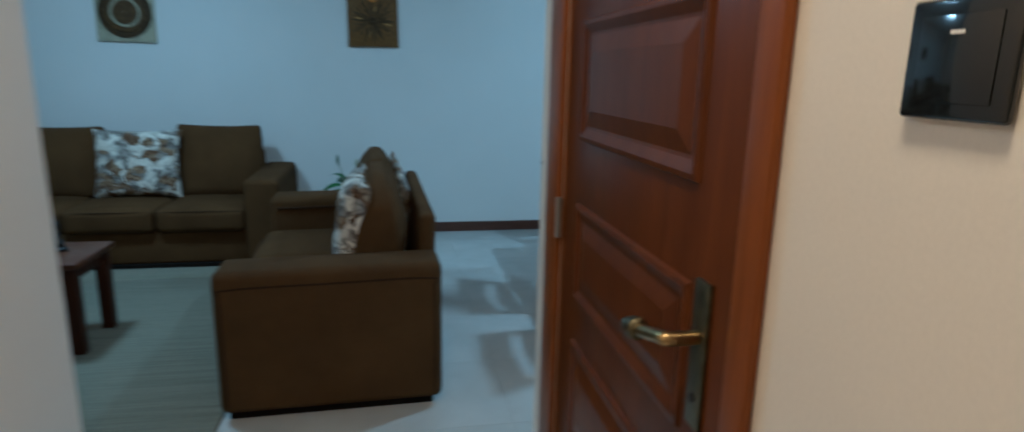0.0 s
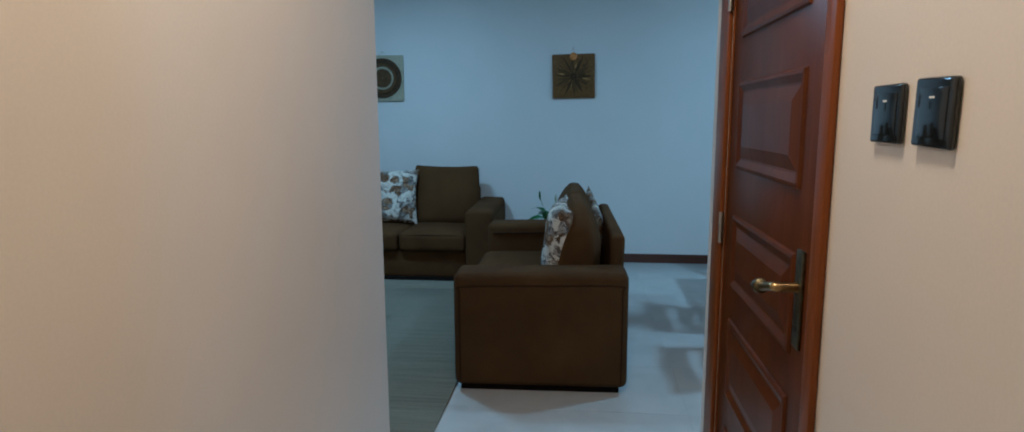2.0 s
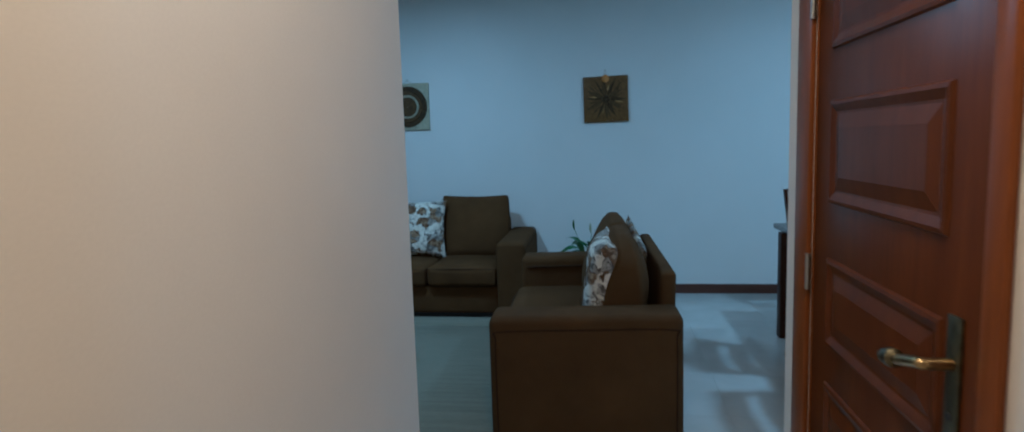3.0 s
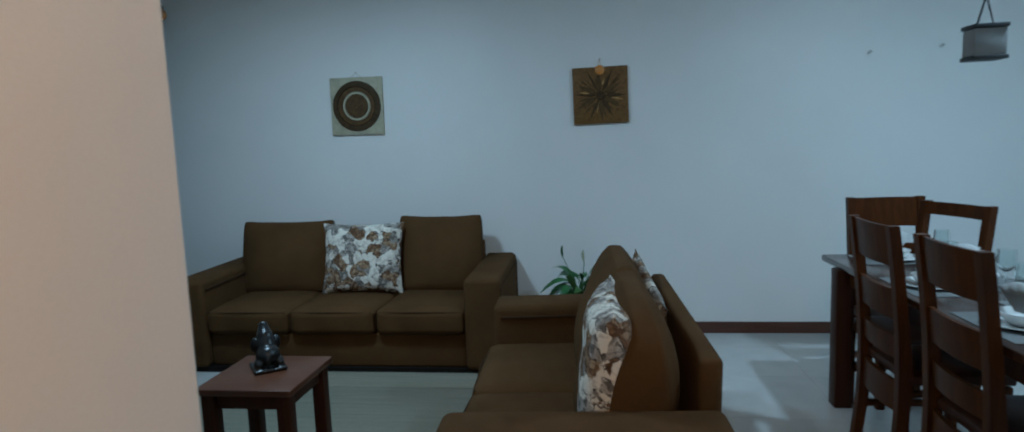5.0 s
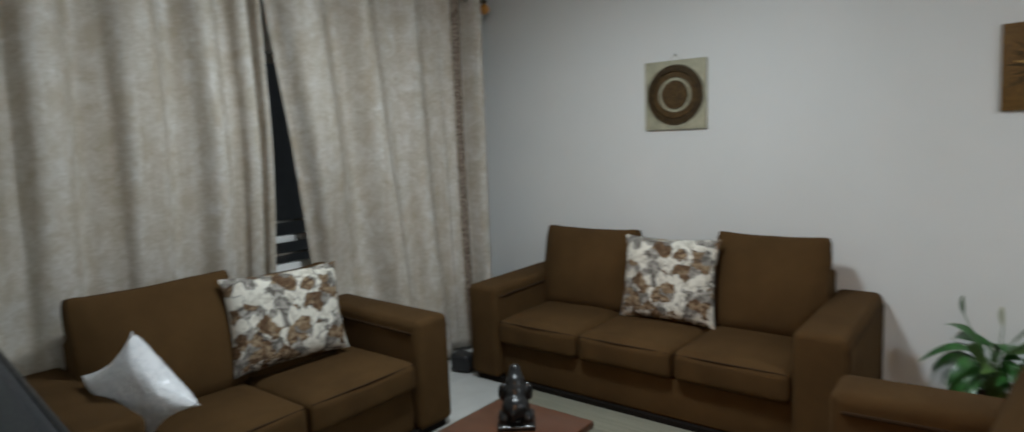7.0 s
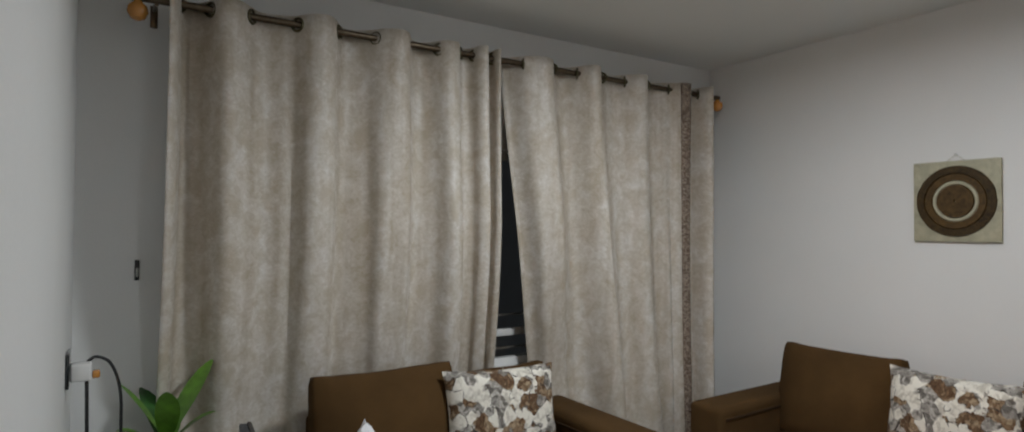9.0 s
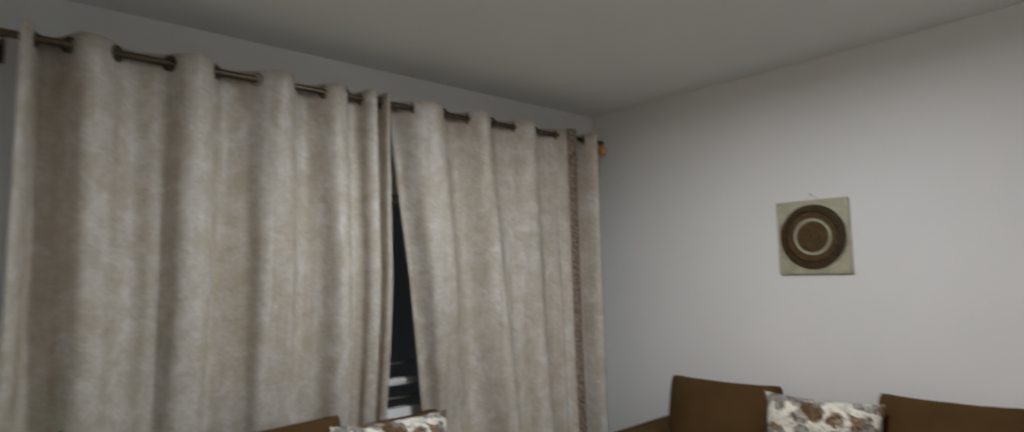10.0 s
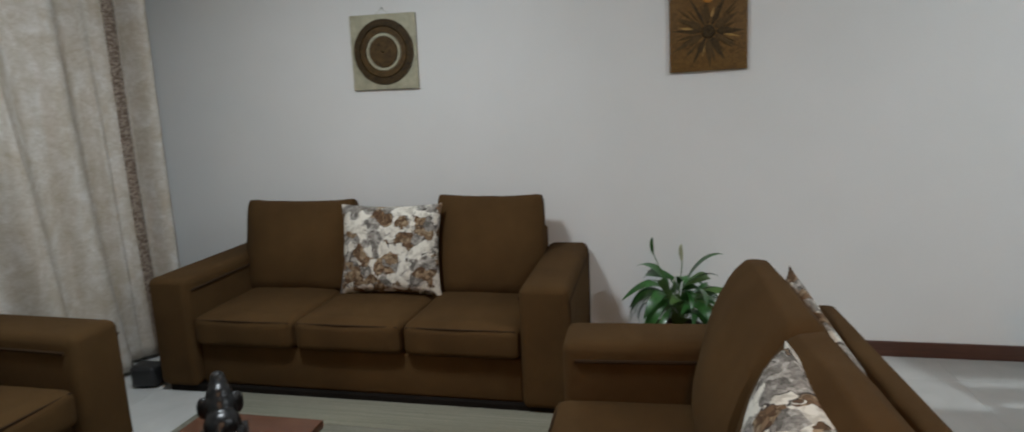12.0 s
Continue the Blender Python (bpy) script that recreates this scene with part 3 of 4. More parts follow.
S3 = pose(-1.463, 5.005, 0)
sofa(S3, 2.275, 3, "brown fabric three-seat sofa against the white wall", [(-0.597, 0.70, 0.53, -10, 1), (0.02, 0.56, 0.48, -10, 2), (0.60, 0.605, 0.55, -10, 3)], depth=0.93, high=0.65)
L1 = pose(0.202, 3.265, 0, 0, 0, -88.2)
sofa(L1, 1.79, 2, "brown fabric loveseat turned sideways towards the rug", [(0.327, 0.668, 0.535, 2, 4), (-0.327, 0.668, 0.535, 2, 5)], True, 0.80, high=0.645, out=0.025)
L2 = pose(-2.66, 3.07, 0, 0, 0, 90)
sofa(L2, 1.80, 2, "brown fabric loveseat in front of the curtains", [(-0.335, 0.70, 0.56, -11, 6), (0.31, 0.58, 0.50, -11, 7)], high=0.65)


def scatter(m, w, h, thick, material, label, seed, draw=0.07):
    p = empty("cushion", m, label, "cushion")
    part("cover", pillow(w, h, thick, 22, seed, draw), material, p)
    return p


scatter(pose(-1.408, 5.055, 0.695, -13, 0, 1), 0.61, 0.52, 0.17, FLORAL, "cream floral print cushion leaning on the three-seat sofa", 11)
scatter(pose(0.312, 2.88, 0.685, -5, 0, -90), 0.60, 0.54, 0.19, FLORAL, "cream and brown floral cushion on the loveseat", 12)
scatter(pose(0.512, 3.63, 0.672, -2, 13, -82.5), 0.66, 0.38, 0.08, FLORAL, "floral cushion tucked behind the loveseat's back cushion", 13)
scatter(pose(-2.708, 3.297, 0.718, -12.5, 1.3, 86), 0.64, 0.485, 0.17, FLORAL, "cream floral print cushion on the window loveseat", 14)
scatter(pose(-2.462, 2.480, 0.648, 14.1, -33.3, 17.1), 0.385, 0.385, 0.14, SATIN, "small shiny white satin cushion against the armrest", 15, 0.2)

# ---------------------------------------------------------------- rug and side table
rug = empty("rug", pose(0, 0, 0), "flat woven grey-green rug with a paler border", "rug")
part("field", box(-2.20, -0.225, 1.70, 4.32, 0.0, 0.012, 0.003), RUG, rug)
part("border", box(-2.20, -0.225, 4.322, 4.60, 0.0, 0.0125, 0.003), rug_weave("rug_border", 0.70), rug, "paler woven border band")

TX0, TX1, TY0, TY1, TZ = -1.455, -1.01, 3.085, 3.53, 0.485
table = empty("side_table", pose((TX0 + TX1) / 2, (TY0 + TY1) / 2, 0), "small square reddish brown wooden side table", "side table")
h = (TX1 - TX0) / 2
part("tabletop", box(-h, h, -h, h, TZ - 0.03, TZ, 0.005), TABLE_WOOD, table)
for sx in (-1, 1):
    for sy in (-1, 1):
        bm = box(-0.03, 0.03, -0.03, 0.03, 0.012, TZ - 0.031, 0.004)
        part("leg", bm, LEG_WOOD, table, "", pose(sx * (h - 0.05), sy * (h - 0.05), 0))
for s in (-1, 1):
    part("apron", box(-h + 0.085, h - 0.085, s * (h - 0.05) - 0.012, s * (h - 0.05) + 0.012, TZ - 0.10, TZ - 0.031, 0.002), LEG_WOOD, table)
    part("apron", box(s * (h - 0.05) - 0.012, s * (h - 0.05) + 0.012, -h + 0.085, h - 0.085, TZ - 0.10, TZ - 0.031, 0.002), LEG_WOOD, table)


def fused(ob, voxel):
    """Melts a mesh of overlapping lumps into one skin."""
    mod = ob.modifiers.new("fuse", "REMESH")
    mod.mode, mod.voxel_size, mod.use_smooth_shade = "VOXEL", voxel, True
    mod = ob.modifiers.new("soften", "SMOOTH")
    mod.factor, mod.iterations = 0.5, 6
    return ob


def figurine():
    """A squat elephant with flapped ears and a raised trunk, carved from dark stone on a slab; it faces +x."""
    bm = box(-0.10, 0.095, -0.085, 0.085, 0, 0.024, 0.004)
    for (x, y, z), (a, b, c) in (((-0.028, 0.0, 0.095), (0.062, 0.064, 0.068)), ((0.012, 0, 0.150), (0.050, 0.054, 0.070)), ((0.030, 0, 0.205), (0.044, 0.044, 0.046)),
                                 ((-0.045, 0.052, 0.050), (0.042, 0.026, 0.034)), ((-0.045, -0.052, 0.050), (0.042, 0.026, 0.034)), ((0.055, 0.034, 0.075), (0.020, 0.020, 0.06)), ((0.055, -0.034, 0.075), (0.020, 0.020, 0.06)),
                                 ((0.020, 0.058, 0.155), (0.015, 0.022, 0.052)), ((0.020, -0.058, 0.155), (0.015, 0.022, 0.052)), ((0.048, 0, 0.235), (0.032, 0.034, 0.036)), ((0.058, 0, 0.268), (0.024, 0.026, 0.024)), ((-0.088, 0.012, 0.072), (0.012, 0.012, 0.034))):
        bmesh.ops.create_uvsphere(bm, u_segments=18, v_segments=12, radius=1.0, matrix=Matrix.Translation((x, y, z)) @ Matrix.Diagonal((a, b, c, 1)))
    bmesh.ops.scale(bm, vec=(0.88, 0.86, 0.73), verts=bm.verts)
    return link("figurine", bm, BLACK_STONE)


fig = tagged(fused(figurine(), 0.005), "polished black stone elephant figurine with raised trunk on a slab", "figurine")
fig.matrix_basis = pose(-1.255, 3.36, TZ, 0, 0, 128)

# ---------------------------------------------------------------- curtains
ROD_X, ROD_Z = -3.03, 2.64


def curtain_panel(name, folds, bottom, start, seed, label, band=()):
    """A hanging eyelet panel: the y of each fold along the rod, in turn towards the room and the wall, and two y values at the floor."""
    cu = empty(name, pose(ROD_X, 0, 0), label, "curtain", "window curtains")
    n_f = len(folds) - 1
    cols, rows = n_f * 10, 36
    zt, zb = ROD_Z + 0.045, 0.03
    bm = bmesh.new()
    g = []
    for i in range(cols + 1):
        q = i / 10
        k = min(int(q), n_f - 1)
        at = folds[k] + (folds[k + 1] - folds[k]) * (q - k)
        u = (at - folds[0]) / (folds[-1] - folds[0])
        half = (folds[k + 1] - folds[k])
        col = []
        for j in range(rows + 1):
            v = j / rows
            z = zt + (zb - zt) * v
            e = v ** 1.3
            y = at * (1 - e) + (bottom[0] + (bottom[1] - bottom[0]) * u) * e
            ph = q * math.pi + start
            drift = 1.1 * noise.noise(Vector((u * 5 + seed, v * 1.3, seed)))
            amp = (min(0.078, 0.050 + 0.25 * half) + 0.3 * max(0.0, 0.08 - half)) * (1 - 0.30 * v) * (1 + 0.55 * noise.noise(Vector((u * 4.2, v * 1.1 + seed, 2.0))))
            x = amp * math.cos(ph + drift * v)
            x += (0.003 + 0.020 * v) * math.sin(21 * u + seed + 2 * v) + 0.013 * math.sin(47 * u + seed + drift) + 0.009 * min(1, 3 * v) * math.sin(83 * u + seed * 2 + 2 * drift)
            # hangs back behind the loveseat
            tuck = max(0.0, min(1.0, (1.75 - z) / 0.95)) ** 1.5 * max(0.0, min(1.0, (4.25 - y) / 0.2))
            x = x * (1 - 0.45 * tuck) - 0.13 * tuck
            y += 0.016 * math.sin(2 * ph + drift) * (0.4 + v * 0.6)
            col.append(bm.verts.new((x, y, z)))
        g.append(col)
    for i in range(cols):
        for j in range(rows):
            bm.faces.new((g[i][j], g[i + 1][j], g[i + 1][j + 1], g[i][j + 1]))
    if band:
        # a narrow added strip that paints the dark line of one fold
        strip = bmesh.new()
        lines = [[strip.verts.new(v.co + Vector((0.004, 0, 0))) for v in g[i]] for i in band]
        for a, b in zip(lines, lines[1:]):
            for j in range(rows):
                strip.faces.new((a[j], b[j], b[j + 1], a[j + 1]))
        ribbon = part("fold_line", strip, FOLD_LINE, cu, "narrow dark brown strip added along one fold")
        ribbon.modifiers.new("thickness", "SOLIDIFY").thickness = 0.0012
    cloth = part("cloth", bm, CURTAIN, cu)
    mod = cloth.modifiers.new("thickness", "SOLIDIFY")
    mod.thickness = 0.0025
    for k in range(n_f):
        y = (folds[k] + folds[k + 1]) / 2
        ring = [(0.0, math.cos(a * math.tau / 18) * 0.03, math.sin(a * math.tau / 18) * 0.03) for a in range(18)]
        part("eyelet", tube(ring, 0.007, 6, True), OLD_BRASS, cu, "", pose(0, y, ROD_Z, 0, 0, 90 + (38 if k % 2 else -38)))
    return cu


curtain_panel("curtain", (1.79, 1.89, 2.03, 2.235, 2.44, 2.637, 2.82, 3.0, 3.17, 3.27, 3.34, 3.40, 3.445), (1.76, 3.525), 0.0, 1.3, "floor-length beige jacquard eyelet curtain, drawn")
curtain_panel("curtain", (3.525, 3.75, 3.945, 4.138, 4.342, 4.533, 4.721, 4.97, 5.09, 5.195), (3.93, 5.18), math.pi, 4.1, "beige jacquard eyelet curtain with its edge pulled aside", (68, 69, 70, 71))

rod = empty("curtain_rod", pose(ROD_X, 0, ROD_Z), "dark bronze curtain rod with amber finials", "curtain rod")
part("pole", tube([(0, 1.60, 0), (0, 5.37, 0)], 0.017, 14), ROD_METAL, rod)
part("pole", tube([(-0.06, 1.66, 0.012), (-0.06, 5.35, 0.012)], 0.008, 10), ROD_METAL, rod, "thin second rod behind")
for y in (1.75, 3.485, 5.28):
    part("bracket", tube([(-0.187, y, 0.01), (-0.07, y, 0.0), (0.0, y, -0.018)], 0.009, 8), ROD_METAL, rod)
    part("bracket_plate", box(-0.189, -0.183, y - 0.015, y + 0.015, -0.07, 0.03, 0.003), ROD_METAL, rod)
for y, s in ((1.68, -1), (5.355, 1)):
    part("finial", lathe([(0.006, -0.034), (0.022, -0.026), (0.031, -0.006), (0.028, 0.012), (0.014, 0.026), (0.010, 0.034)], 16), AMBER, rod, "amber ball finial", pose(0.0, y, -0.056) @ Matrix.Scale(1.3, 4))
hook = empty("tieback_hook", pose(WX, 1.70, 1.48), "small dark curtain tieback hook on the wall", "hook")
part("back_plate", box(0.001, 0.008, -0.009, 0.009, -0.045, 0.045, 0.003), BLACK_MATT, hook)
part("prong", tube(flowing([(0.006, 0, -0.02), (0.03, 0, -0.024), (0.036, 0, -0.005), (0.034, 0, 0.01)]), 0.005, 8), STEEL, hook, "shiny metal prong")

# ---------------------------------------------------------------- wall plaques


def ring_disc(r0, r1, y, thick, sides=48, rough=0.0, seed=0):
    bm = bmesh.new()
    prof = [(r0, y), (r0 + 0.004, y - thick), (r1 - 0.004, y - thick), (r1, y)]
    rings = []
    for r, yy in prof:
        rings.append([bm.verts.new(((r + rough * noise.noise(Vector((math.cos(k * 0.7) * 2 + seed, k * 0.21, r)))) * math.cos(k * math.tau / sides), yy, r * math.sin(k * math.tau / sides))) for k in range(sides)])
    for a, b in zip(rings, rings[1:]):
        for k in range(sides):
            bm.faces.new((a[k], a[(k + 1) % sides], b[(k + 1) % sides], b[k]))
    bmesh.ops.recalc_face_normals(bm, faces=bm.faces)
    return bm


plaque = empty("wall_plaque", pose(-1.542, FY, 1.82, 0, 0.5, 0), "square cream plaque with concentric brown rings", "wall art")
part("board", box(-0.212, 0.212, -0.022, -0.004, -0.222, 0.222, 0.004), CREAM_BOARD, plaque)
part("outer_ring", ring_disc(0.150, 0.195, -0.022, 0.010, rough=0.003), CARVED_DARK, plaque, "dark carved outer ring")
part("middle_ring", ring_disc(0.112, 0.151, -0.022, 0.008, rough=0.002), CARVED_BROWN, plaque, "brown carved middle ring")
part("cream_ring", ring_disc(0.092, 0.112, -0.022, 0.006), CREAM_BOARD, plaque)
part("centre_disc", ring_disc(0.002, 0.092, -0.022, 0.012, rough=0.002), CARVED_BROWN, plaque, "dark carved centre disc")
part("nail", tube([(0, 0.004, 0.255), (0, -0.02, 0.258)], 0.005, 8), STEEL, plaque)
part("hanging_cord", tube([(-0.05, -0.012, 0.216), (0, -0.014, 0.255), (0.05, -0.012, 0.216)], 0.0015, 5), CREAM_BOARD, plaque)

sun = empty("wall_plaque", pose(0.343, FY, 1.818, 0, -0.8, 0), "square dark wooden plaque with carved sunburst", "wall art")
part("board", box(-0.203, 0.203, -0.024, -0.004, -0.208, 0.208, 0.004), CARVED_MID, sun)
rnd = random.Random(5)
for k in range(36):
    a = k * math.tau / 36 + rnd.uniform(-0.08, 0.08)
    dark = k % 3 == 0
    far = 0.198 / max(abs(math.cos(a)), abs(math.sin(a))) * (rnd.uniform(0.75, 1.0) if dark else rnd.uniform(0.6, 0.85))
    near, half = rnd.uniform(0.02, 0.04) + (0.0 if dark else 0.04), rnd.uniform(0.010, 0.024) if dark else rnd.uniform(0.004, 0.010)
    wide = 0.38 if dark else 0.7
    bm = bmesh.new()
    r = [bm.verts.new(c) for c in ((near, -0.025, 0), (far * wide, -0.025, half), (far, -0.025, 0), (far * wide, -0.025, -half), (far * wide, -0.029, 0))]
    for i, j in ((0, 1), (1, 2), (2, 3), (3, 0)):
        bm.faces.new((r[i], r[j], r[4]))
    bmesh.ops.recalc_face_normals(bm, faces=bm.faces)
    link("ray", bm, CARVED_DARK if k % 6 == 0 else CARVED_GOLD if k % 9 == 1 else CARVED_BROWN, sun, m=pose(0, 0, 0, 0, math.degrees(a), 0))
part("hub", ring_disc(0.002, 0.036, -0.024, 0.008, 24, 0.004), CARVED_DARK, sun)
part("medallion", lathe([(0.028, 0), (0.036, 0.005), (0.028, 0.013), (0.008, 0.016)], 14), AMBER, sun, "golden hanging knot", pose(0.0, -0.026, 0.185, 90, 0, 0))
part("hanging_cord", tube([(-0.012, -0.02, 0.2), (0, -0.02, 0.262), (0.012, -0.02, 0.2)], 0.002, 5), CARVED_GOLD, sun)
part("nail", tube([(0, 0.004, 0.262), (0, -0.025, 0.265)], 0.006, 8), STEEL, sun)

for x, z in ((2.217, 2.032), (2.685, 2.052)):
    nail = empty("wall_nail", pose(x, FY, z), "bare steel picture nail in the white wall", "nail", "bare nails")
    part("shank", tube([(0, 0.006, 0), (0, -0.03, 0.003)], 0.004, 8), STEEL, nail)
    part("head", lathe([(0.011, 0), (0.011, 0.004)], 12), STEEL, nail, "", pose(0, -0.03, 0.003, 90, 0, 0))

# ---------------------------------------------------------------- plants


def flower_pot(parent, r, h):
    part("pot", lathe([(r * 0.72, 0.0), (r * 0.74, 0.01), (r * 0.95, h * 0.88), (r * 1.04, h * 0.88), (r * 1.04, h), (r * 0.94, h), (r * 0.93, h * 0.9)], 28), CLAY, parent)
    part("soil", lathe([(r * 0.92, h * 0.87), (r * 0.5, h * 0.91), (0.01, h * 0.92)], 20), SOIL, parent)


lily = empty("potted_plant", pose(0.18, 5.16, 0), "peace lily with drooping green leaves in a pot", "plant")
flower_pot(lily, 0.13, 0.26)
rnd = random.Random(8)
for k in range(48):
    a = k * 137.5 + rnd.uniform(-12, 12)
    ring = (k % 7) / 6
    lift = 0.95 - 0.75 * ring + rnd.uniform(-0.1, 0.15)
    length = rnd.uniform(0.19, 0.30)
    stalk = rnd.uniform(0.11, 0.26) * (1.1 - 0.35 * ring)
    out = rnd.uniform(0.02, 0.05) + 0.07 * ring
    c, s = math.cos(radians(a)), math.sin(radians(a))
    tip = Vector((c * out, s * out, 0.24 + stalk))
    bm = tube([(c * 0.02, s * 0.02, 0.23), tuple(Vector((c * out * 0.4, s * out * 0.4, 0.23 + stalk * 0.6))), tuple(tip)], 0.0025, 5)
    st = part("stalk", bm, STEM, lily)
    part("leaf", blade(length, rnd.uniform(0.035, 0.066), 0.7 + 0.6 * ring, lift, 0.22), rnd.choice((LEAF, LEAF, LEAF, LEAF, LEAF, STEM)), st, "", Matrix.Translation(tip) @ pose(0, 0, 0, rnd.uniform(-45, 45), rnd.uniform(-25, 20), a + rnd.uniform(-25, 25)))
for x, y, top in ((-0.13, 0.0, 0.73), (0.02, -0.02, 0.70)):
    st = part("stalk", tube([(0, 0, 0.24), (x * 0.5, y, 0.5), (x, y, top - 0.07)], 0.0025, 5), STEM, lily)
    part("spathe", blade(0.085, 0.04, -0.15, 0.25, 0.5), SPATHE if x > 0 else LEAF, st, "withered flower", Matrix.Translation((x, y, top - 0.075)) @ pose(0, 0, 0, 0, -72, 30))

drac = empty("potted_plant", pose(-2.95, 1.80, 0), "dracaena with broad green leaves in a dark pot", "plant")
flower_pot(drac, 0.16, 0.34)
rnd = random.Random(3)
for cx, cy, top, count in ((0.0, 0.0, 0.80, 16), (-0.03, -0.05, 0.60, 9), (0.03, 0.05, 0.52, 9)):
    cane = part("cane", tube([(cx, cy, 0.30), (cx * 1.3, cy * 1.3, (0.3 + top) / 2), (cx * 1.2, cy * 1.2, top)], lambda s: 0.016 - 0.005 * s, 8), CANE, drac)
    for k in range(count):
        a, u = k * 137.5, k / count
        lift = 0.25 + 1.5 * u ** 1.5 + rnd.uniform(-0.1, 0.1)
        length = rnd.uniform(0.20, 0.30) * (1.0 - 0.2 * u)
        part("leaf", blade(length, rnd.uniform(0.07, 0.10), 0.75 - 0.5 * u, lift, 0.3), LEAF_PALE if k % 4 else LEAF, cane, "",
             Matrix.Translation((cx * 1.2, cy * 1.2, top - 0.16 * (1 - u))) @ pose(0, 0, 0, rnd.uniform(-12, 12), 0, a))

# ---------------------------------------------------------------- television corner
bench = empty("tv_bench", pose(-1.27, 1.80, 0), "low dark brown wooden television bench", "tv bench")
part("top", box(-0.55, 0.55, -0.22, 0.22, 0.50, 0.53, 0.004), LEG_WOOD, bench)
for x in (-0.53, 0.53):
    part("side", box(x - 0.015, x + 0.015, -0.2, 0.2, 0.0, 0.499, 0.003), LEG_WOOD, bench)
part("shelf", box(-0.513, 0.513, -0.2, 0.2, 0.24, 0.265, 0.003), LEG_WOOD, bench)
tv = empty("television", pose(-1.26, 1.845, 0, 0, 0, -5.0), "flat television seen from its dark grey back", "television")
part("back_shell", box(-0.478, 0.478, -0.010, 0.0085, 0.597, 1.148, 0.003), GREY_PLASTIC, tv)
part("bezel", box(-0.48, 0.48, 0.009, 0.020, 0.595, 1.15, 0.003), BLACK_MATT, tv)
part("screen", box(-0.465, 0.465, 0.0203, 0.022, 0.612, 1.135), BLACK_GLOSS, tv, "dark glossy screen")
for x in (-0.3, 0.3):
    part("foot", tube([(x, -0.1, 0.537), (x, 0.005, 0.60), (x, 0.11, 0.537)], 0.007, 6), BLACK_MATT, tv)

socket = empty("wall_socket", pose(-2.72, NYL, 1.16), "black wall socket plate on the white wall", "socket")
part("plate", box(-0.075, 0.075, 0.001, 0.012, -0.06, 0.06, 0.004), BLACK_GLOSS, socket)
adaptor = empty("plug_adaptor", pose(-2.70, NYL + 0.013, 1.15), "white plug adaptor with a dark hanging cable", "adaptor")
part("body", box(-0.03, 0.03, 0.0, 0.065, -0.032, 0.032, 0.008, 3), WHITE_PLASTIC, adaptor)
part("plug", box(-0.02, 0.02, 0.066, 0.09, -0.026, 0.0, 0.006), AMBER, adaptor, "amber coloured plug base")
part("cable", tube(flowing([(-0.02, 0.05, 0.03), (-0.02, 0.08, 0.045), (-0.03, 0.125, 0.01), (-0.04, 0.155, -0.10), (-0.04, 0.16, -0.3), (-0.03, 0.18, -0.6), (-0.02, 0.12, -0.9), (0.0, 0.11, -1.13)]), 0.0055, 8), BLACK_MATT, adaptor)
part("cable", tube(flowing([(0.0, 0.05, -0.03), (0.0, 0.055, -0.3), (-0.01, 0.07, -0.7), (0.02, 0.1, -1.13)]), 0.006, 8), BLACK_MATT, adaptor)

lump = empty("power_brick", pose(-2.735, 4.61, 0), "black power adapter on the floor between sofas", "power adapter")
part("body", soft_block(0.15, 0.13, 0.12, (0.006, 0.006, 0.01), 0.018, 8, 3, 0.018), BLACK_MATT, lump, "", pose(0, 0, 0.068, 0, 0, 12))
part("cable", tube(flowing([(-0.05, 0.04, 0.05), (-0.15, 0.12, 0.01), (-0.3, 0.2, 0.008), (-0.45, 0.3, 0.008)]), 0.005, 6), BLACK_MATT, lump)

# ---------------------------------------------------------------- dining place
DX0, DX1, DTY0, DTY1, DTZ = 1.56, 2.16, 2.45, 4.42, 0.795
dining = empty("dining_table", pose(0, 0, 0), "dark wooden dining table with thick square legs", "dining table")
part("tabletop", box(DX0, DX1, DTY0, DTY1, DTZ - 0.035, DTZ, 0.008, 3), wood("polished_tabletop", (0.026, 0.010, 0.0045), (0.048, 0.018, 0.0085), 0.20, 0.1, (12.0, 1.0, 12.0)), dining)
for x in (DX0 + 0.03, DX1 - 0.075):
    for y in (DTY0 + 0.075, DTY1 - 0.24):
        part("leg", box(x - 0.045, x + 0.045, y - 0.045, y + 0.045, 0, DTZ - 0.036, 0.006), LEG_WOOD, dining)
for x in (DX0 + 0.06, DX1 - 0.06):
    part("apron", box(x - 0.012, x + 0.012, DTY0 + 0.121, DTY1 - 0.286, DTZ - 0.12, DTZ - 0.036), CHAIR_WOOD, dining)
for y in (DTY0 + 0.06, DTY1 - 0.24):
    part("apron", box(DX0 + 0.086, DX1 - 0.121, y - 0.012, y + 0.012, DTZ - 0.12, DTZ - 0.036), CHAIR_WOOD, dining)


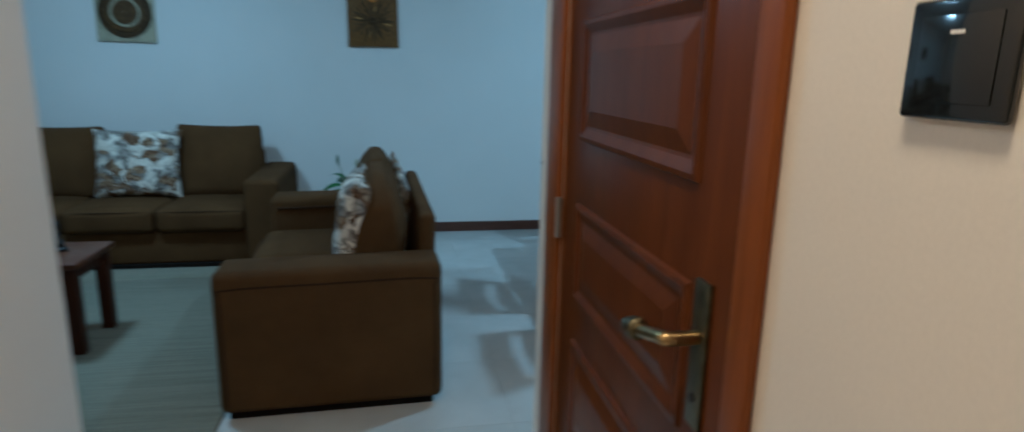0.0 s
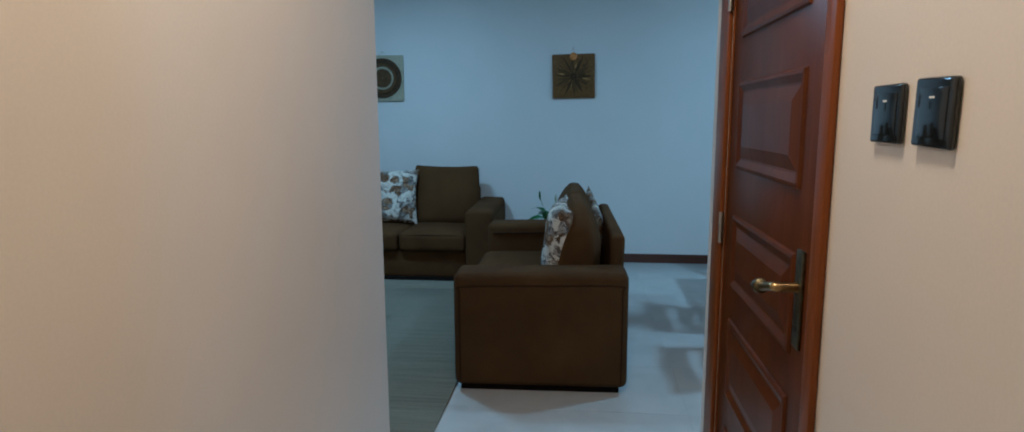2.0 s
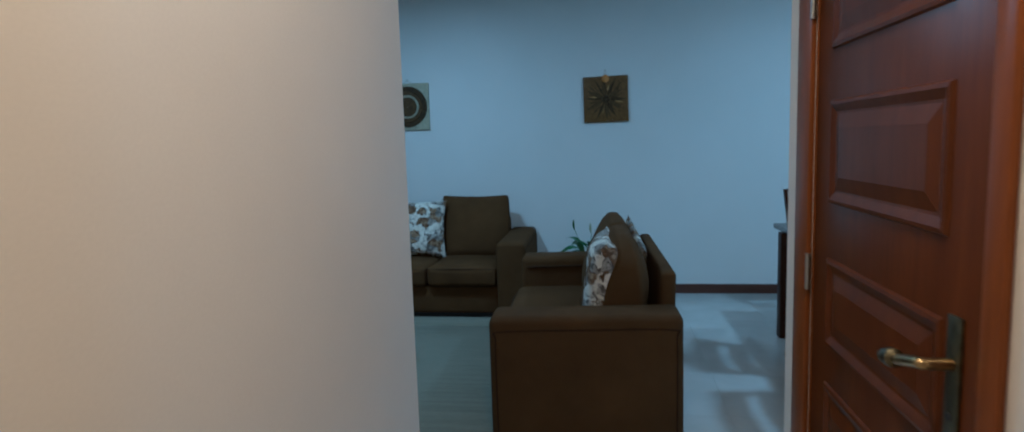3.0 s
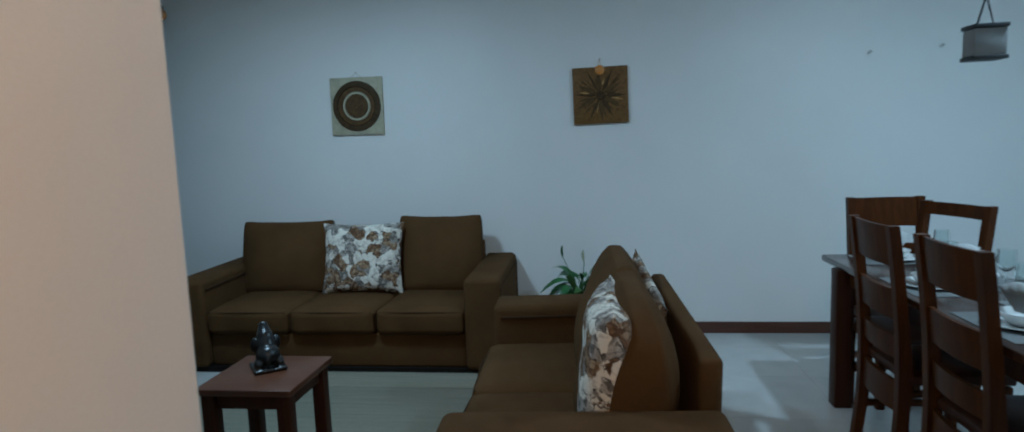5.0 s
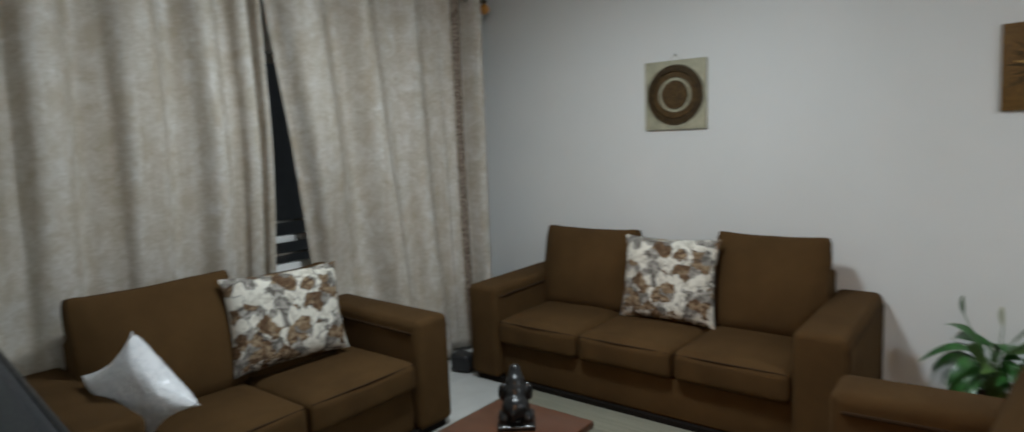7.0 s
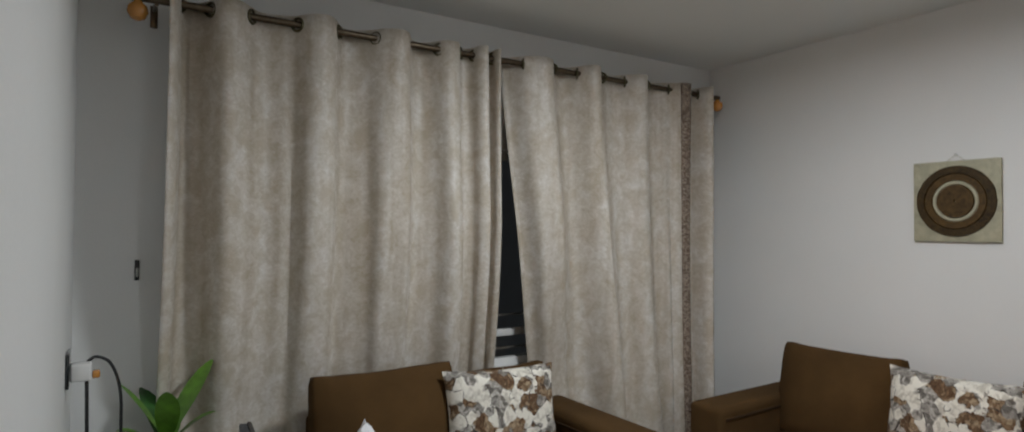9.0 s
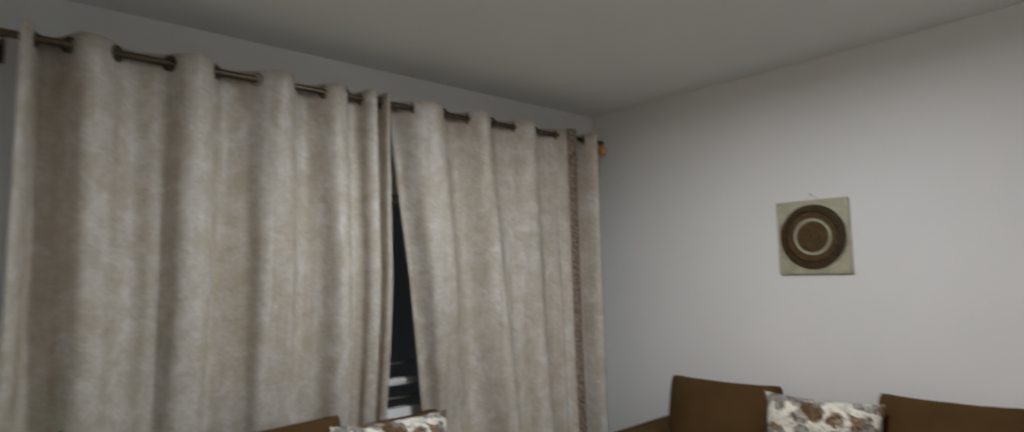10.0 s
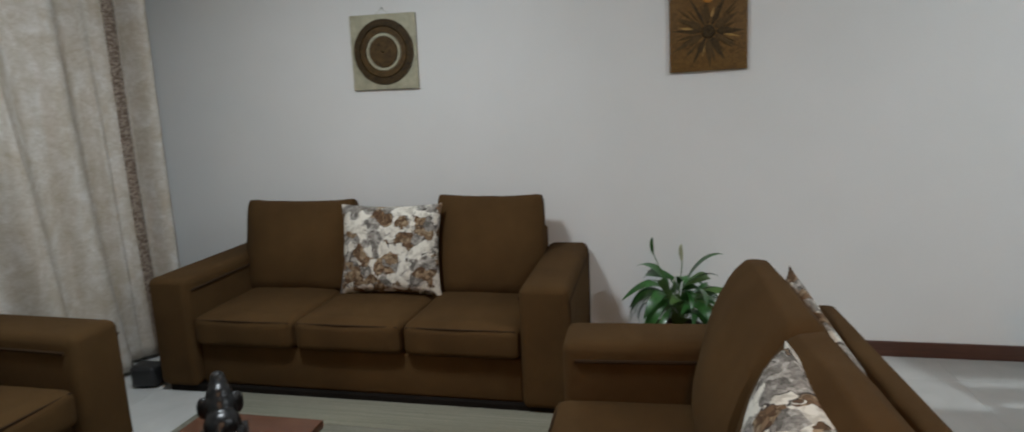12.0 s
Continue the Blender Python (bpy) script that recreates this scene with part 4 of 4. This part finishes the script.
def dining_chair(m, label, rail=0.93):
    """High back with broad slats between two curved posts; the back is at local y = 0, the seat runs to +y."""
    ch = empty("dining_chair", m, label, "chair", "chairs round the dining table")
    H = 1.10

    def lean(z):
        return -0.06 * max(0.0, (z - 0.46) / 0.62) ** 1.4 - 0.035 * max(0.0, (0.40 - z) / 0.40) ** 1.6 + 0.02

    zs = [i * H / 16 for i in range(17)]
    for x in (-0.19, 0.19):
        bm = bmesh.new()
        rings = []
        for z in zs:
            y, d = lean(z), 0.021 + 0.006 * math.exp(-((z - 0.45) / 0.2) ** 2)
            rings.append([bm.verts.new(c) for c in ((x - 0.02, y - d, z), (x + 0.02, y - d, z), (x + 0.02, y + d, z), (x - 0.02, y + d, z))])
        for a, b in zip(rings, rings[1:]):
            for k in range(4):
                bm.faces.new((a[k], a[(k + 1) % 4], b[(k + 1) % 4], b[k]))
        bm.faces.new(rings[0][::-1])
        bm.faces.new(rings[-1])
        part("rear_post", bm, CHAIR_WOOD, ch)
        part("front_leg", box(x - 0.02, x + 0.02, 0.39, 0.43, 0, 0.43, 0.003), CHAIR_WOOD, ch)

    def slat(z0, z1, bow=0.018):
        bm = bmesh.new()
        cols = []
        for i in range(9):
            u = i / 4 - 1
            x = u * 0.169
            b = -bow * (1 - u * u)
            cols.append([bm.verts.new((x, lean(z) + b + dy, z)) for z, dy in ((z0, -0.009), (z1, -0.009), (z1, 0.009), (z0, 0.009))])
        for a, b in zip(cols, cols[1:]):
            for k in range(4):
                bm.faces.new((a[k], b[k], b[(k + 1) % 4], a[(k + 1) % 4]))
        bm.faces.new(cols[0])
        bm.faces.new(cols[-1][::-1])
        bmesh.ops.recalc_face_normals(bm, faces=bm.faces)
        return bm

    part("top_rail", slat(rail, H - 0.004), CHAIR_WOOD, ch)
    for z0, z1 in ((0.70, 0.83), (0.53, 0.625)):
        part("slat", slat(z0, z1), CHAIR_WOOD, ch)
    part("seat", soft_block(0.43, 0.42, 0.05, (0.0, 0.0, 0.012), 0.018, 8, 2), LEG_WOOD, ch, "dark padded seat", pose(0, 0.235, 0.455))
    part("lower_slat", slat(0.30, 0.43), CHAIR_WOOD, ch)
    part("stretcher", box(-0.169, 0.169, 0.395, 0.425, 0.22, 0.25, 0.003), CHAIR_WOOD, ch)
    for x in (-0.19, 0.19):
        part("stretcher", box(x - 0.012, x + 0.012, 0.0, 0.389, 0.18, 0.21, 0.003), CHAIR_WOOD, ch)
    return ch


chair = dining_chair(pose(1.52, 3.57, 0, 0, 0, -90), "dark wooden dining chair with broad curved slats")
copy_thing(chair, pose(1.525, 2.97, 0, 0, 0, -90))
tagged(copy_thing(chair, pose(1.965, 4.55, 0, 0, 0, 180)), "wooden dining chair at the head of the table")
dining_chair(pose(2.09, 4.15, 0, 0, 0, 108), "dark wooden dining chair with a slim top rail", 1.03)


def plate(x, y, r):
    p = empty("plate", pose(x, y, DTZ), "white china plate on the dining table", "plate", "table settings")
    part("dish", lathe([(r * 0.55, 0.0), (r * 0.6, 0.003), (r, 0.018), (r * 0.99, 0.021), (r * 0.6, 0.008), (0.004, 0.007)], 28), CHINA, p)
    part("bowl", lathe([(r * 0.3, 0.009), (r * 0.5, 0.03), (r * 0.62, 0.055), (r * 0.6, 0.056), (r * 0.46, 0.03), (0.004, 0.014)], 28), CHINA, p)


def wine_glass(x, y):
    g = empty("wine_glass", pose(x, y, DTZ), "clear stemmed wine glass on the dining table", "glass", "table settings")
    part("bowl", lathe([(0.004, 0.085), (0.026, 0.10), (0.036, 0.13), (0.033, 0.18), (0.031, 0.18), (0.034, 0.13), (0.024, 0.103), (0.003, 0.09)], 20), GLASS, g)
    part("stem", lathe([(0.034, 0.0), (0.033, 0.003), (0.005, 0.007), (0.004, 0.085)], 16), GLASS, g)


for x, y in ((1.74, 3.60), (1.74, 2.99), (1.87, 4.24), (1.99, 3.80), (1.99, 3.15)):
    plate(x, y, 0.125)
for x, y in ((1.87, 3.72), (1.87, 3.20), (2.02, 4.08), (1.98, 3.5)):
    wine_glass(x, y)

MAT_CLOTH = fabric("grey_placemat", (0.16, 0.16, 0.155), (0.24, 0.24, 0.23), 500.0)
NAPKIN = fabric("white_napkin", (0.62, 0.62, 0.60), (0.74, 0.74, 0.72), 700.0)
for (x, y), a in zip(((1.74, 3.60), (1.74, 2.99), (1.87, 4.24), (1.99, 3.80), (1.99, 3.15)), (0, 0, 90, 180, 180)):
    mat = empty("placemat", pose(x, y, DTZ, 0, 0, a), "woven grey placemat under a plate", "placemat", "table settings")
    part("weave", box(-0.14, 0.14, -0.19, 0.19, 0.0005, 0.003), MAT_CLOTH, mat)
    nap = empty("napkin", pose(x, y, DTZ + 0.05, 0, 0, a + 20), "white folded napkin standing on a plate", "napkin", "table settings")
    bm = bmesh.new()
    rows = []
    for i in range(13):
        t = i / 12 - 0.5
        fold = 0.012 * (-1) ** i
        rows.append([bm.verts.new((fold, t * 0.05, 0.0)), bm.verts.new((fold * 1.6, t * 0.20, 0.075 + 0.03 * math.cos(t * math.pi)))])
    for p, q in zip(rows, rows[1:]):
        bm.faces.new((p[0], q[0], q[1], p[1]))
    fan = part("fan", bm, NAPKIN, nap)
    fan.modifiers.new("thickness", "SOLIDIFY").thickness = 0.0015

lantern = empty("pendant_lantern", pose(1.80, 3.40, 0), "unlit square hanging lantern with dark frame", "pendant lamp")
for z in (1.752, 1.872):
    part("frame", box(-0.062, 0.062, -0.05, 0.05, z - 0.008, z + 0.008, 0.003), BLACK_MATT, lantern)
part("shade", box(-0.057, 0.057, -0.044, 0.044, 1.761, 1.863, 0.004), plain("frosted_shade", (0.2, 0.2, 0.195), 0.5), lantern, "frosted pale shade")
part("cord", tube([(-0.03, 0, 1.88), (0, 0, 1.99), (0, 0, CEIL)], 0.004, 6), BLACK_MATT, lantern)
part("cord", tube([(0.03, 0, 1.88), (0, 0, 1.99)], 0.003, 6), BLACK_MATT, lantern)

# ---------------------------------------------------------------- floor tiles
def tile_mesh(w, d):
    bm = box(-w / 2, w / 2, -d / 2, d / 2, -0.004, 0.0)
    me = bpy.data.meshes.new("tile")
    bm.to_mesh(me)
    bm.free()
    me.materials.append(TILE)
    return me


PITCH = 0.60
whole = tile_mesh(PITCH - 0.0015, PITCH - 0.0015)
x = WX - 0.02
while x < EX:
    y = BY
    while y < FY:
        t = new("tile", whole)
        t.parent = floor
        t.location = (x + PITCH / 2, y + PITCH / 2, 0)
        y += PITCH
    x += PITCH
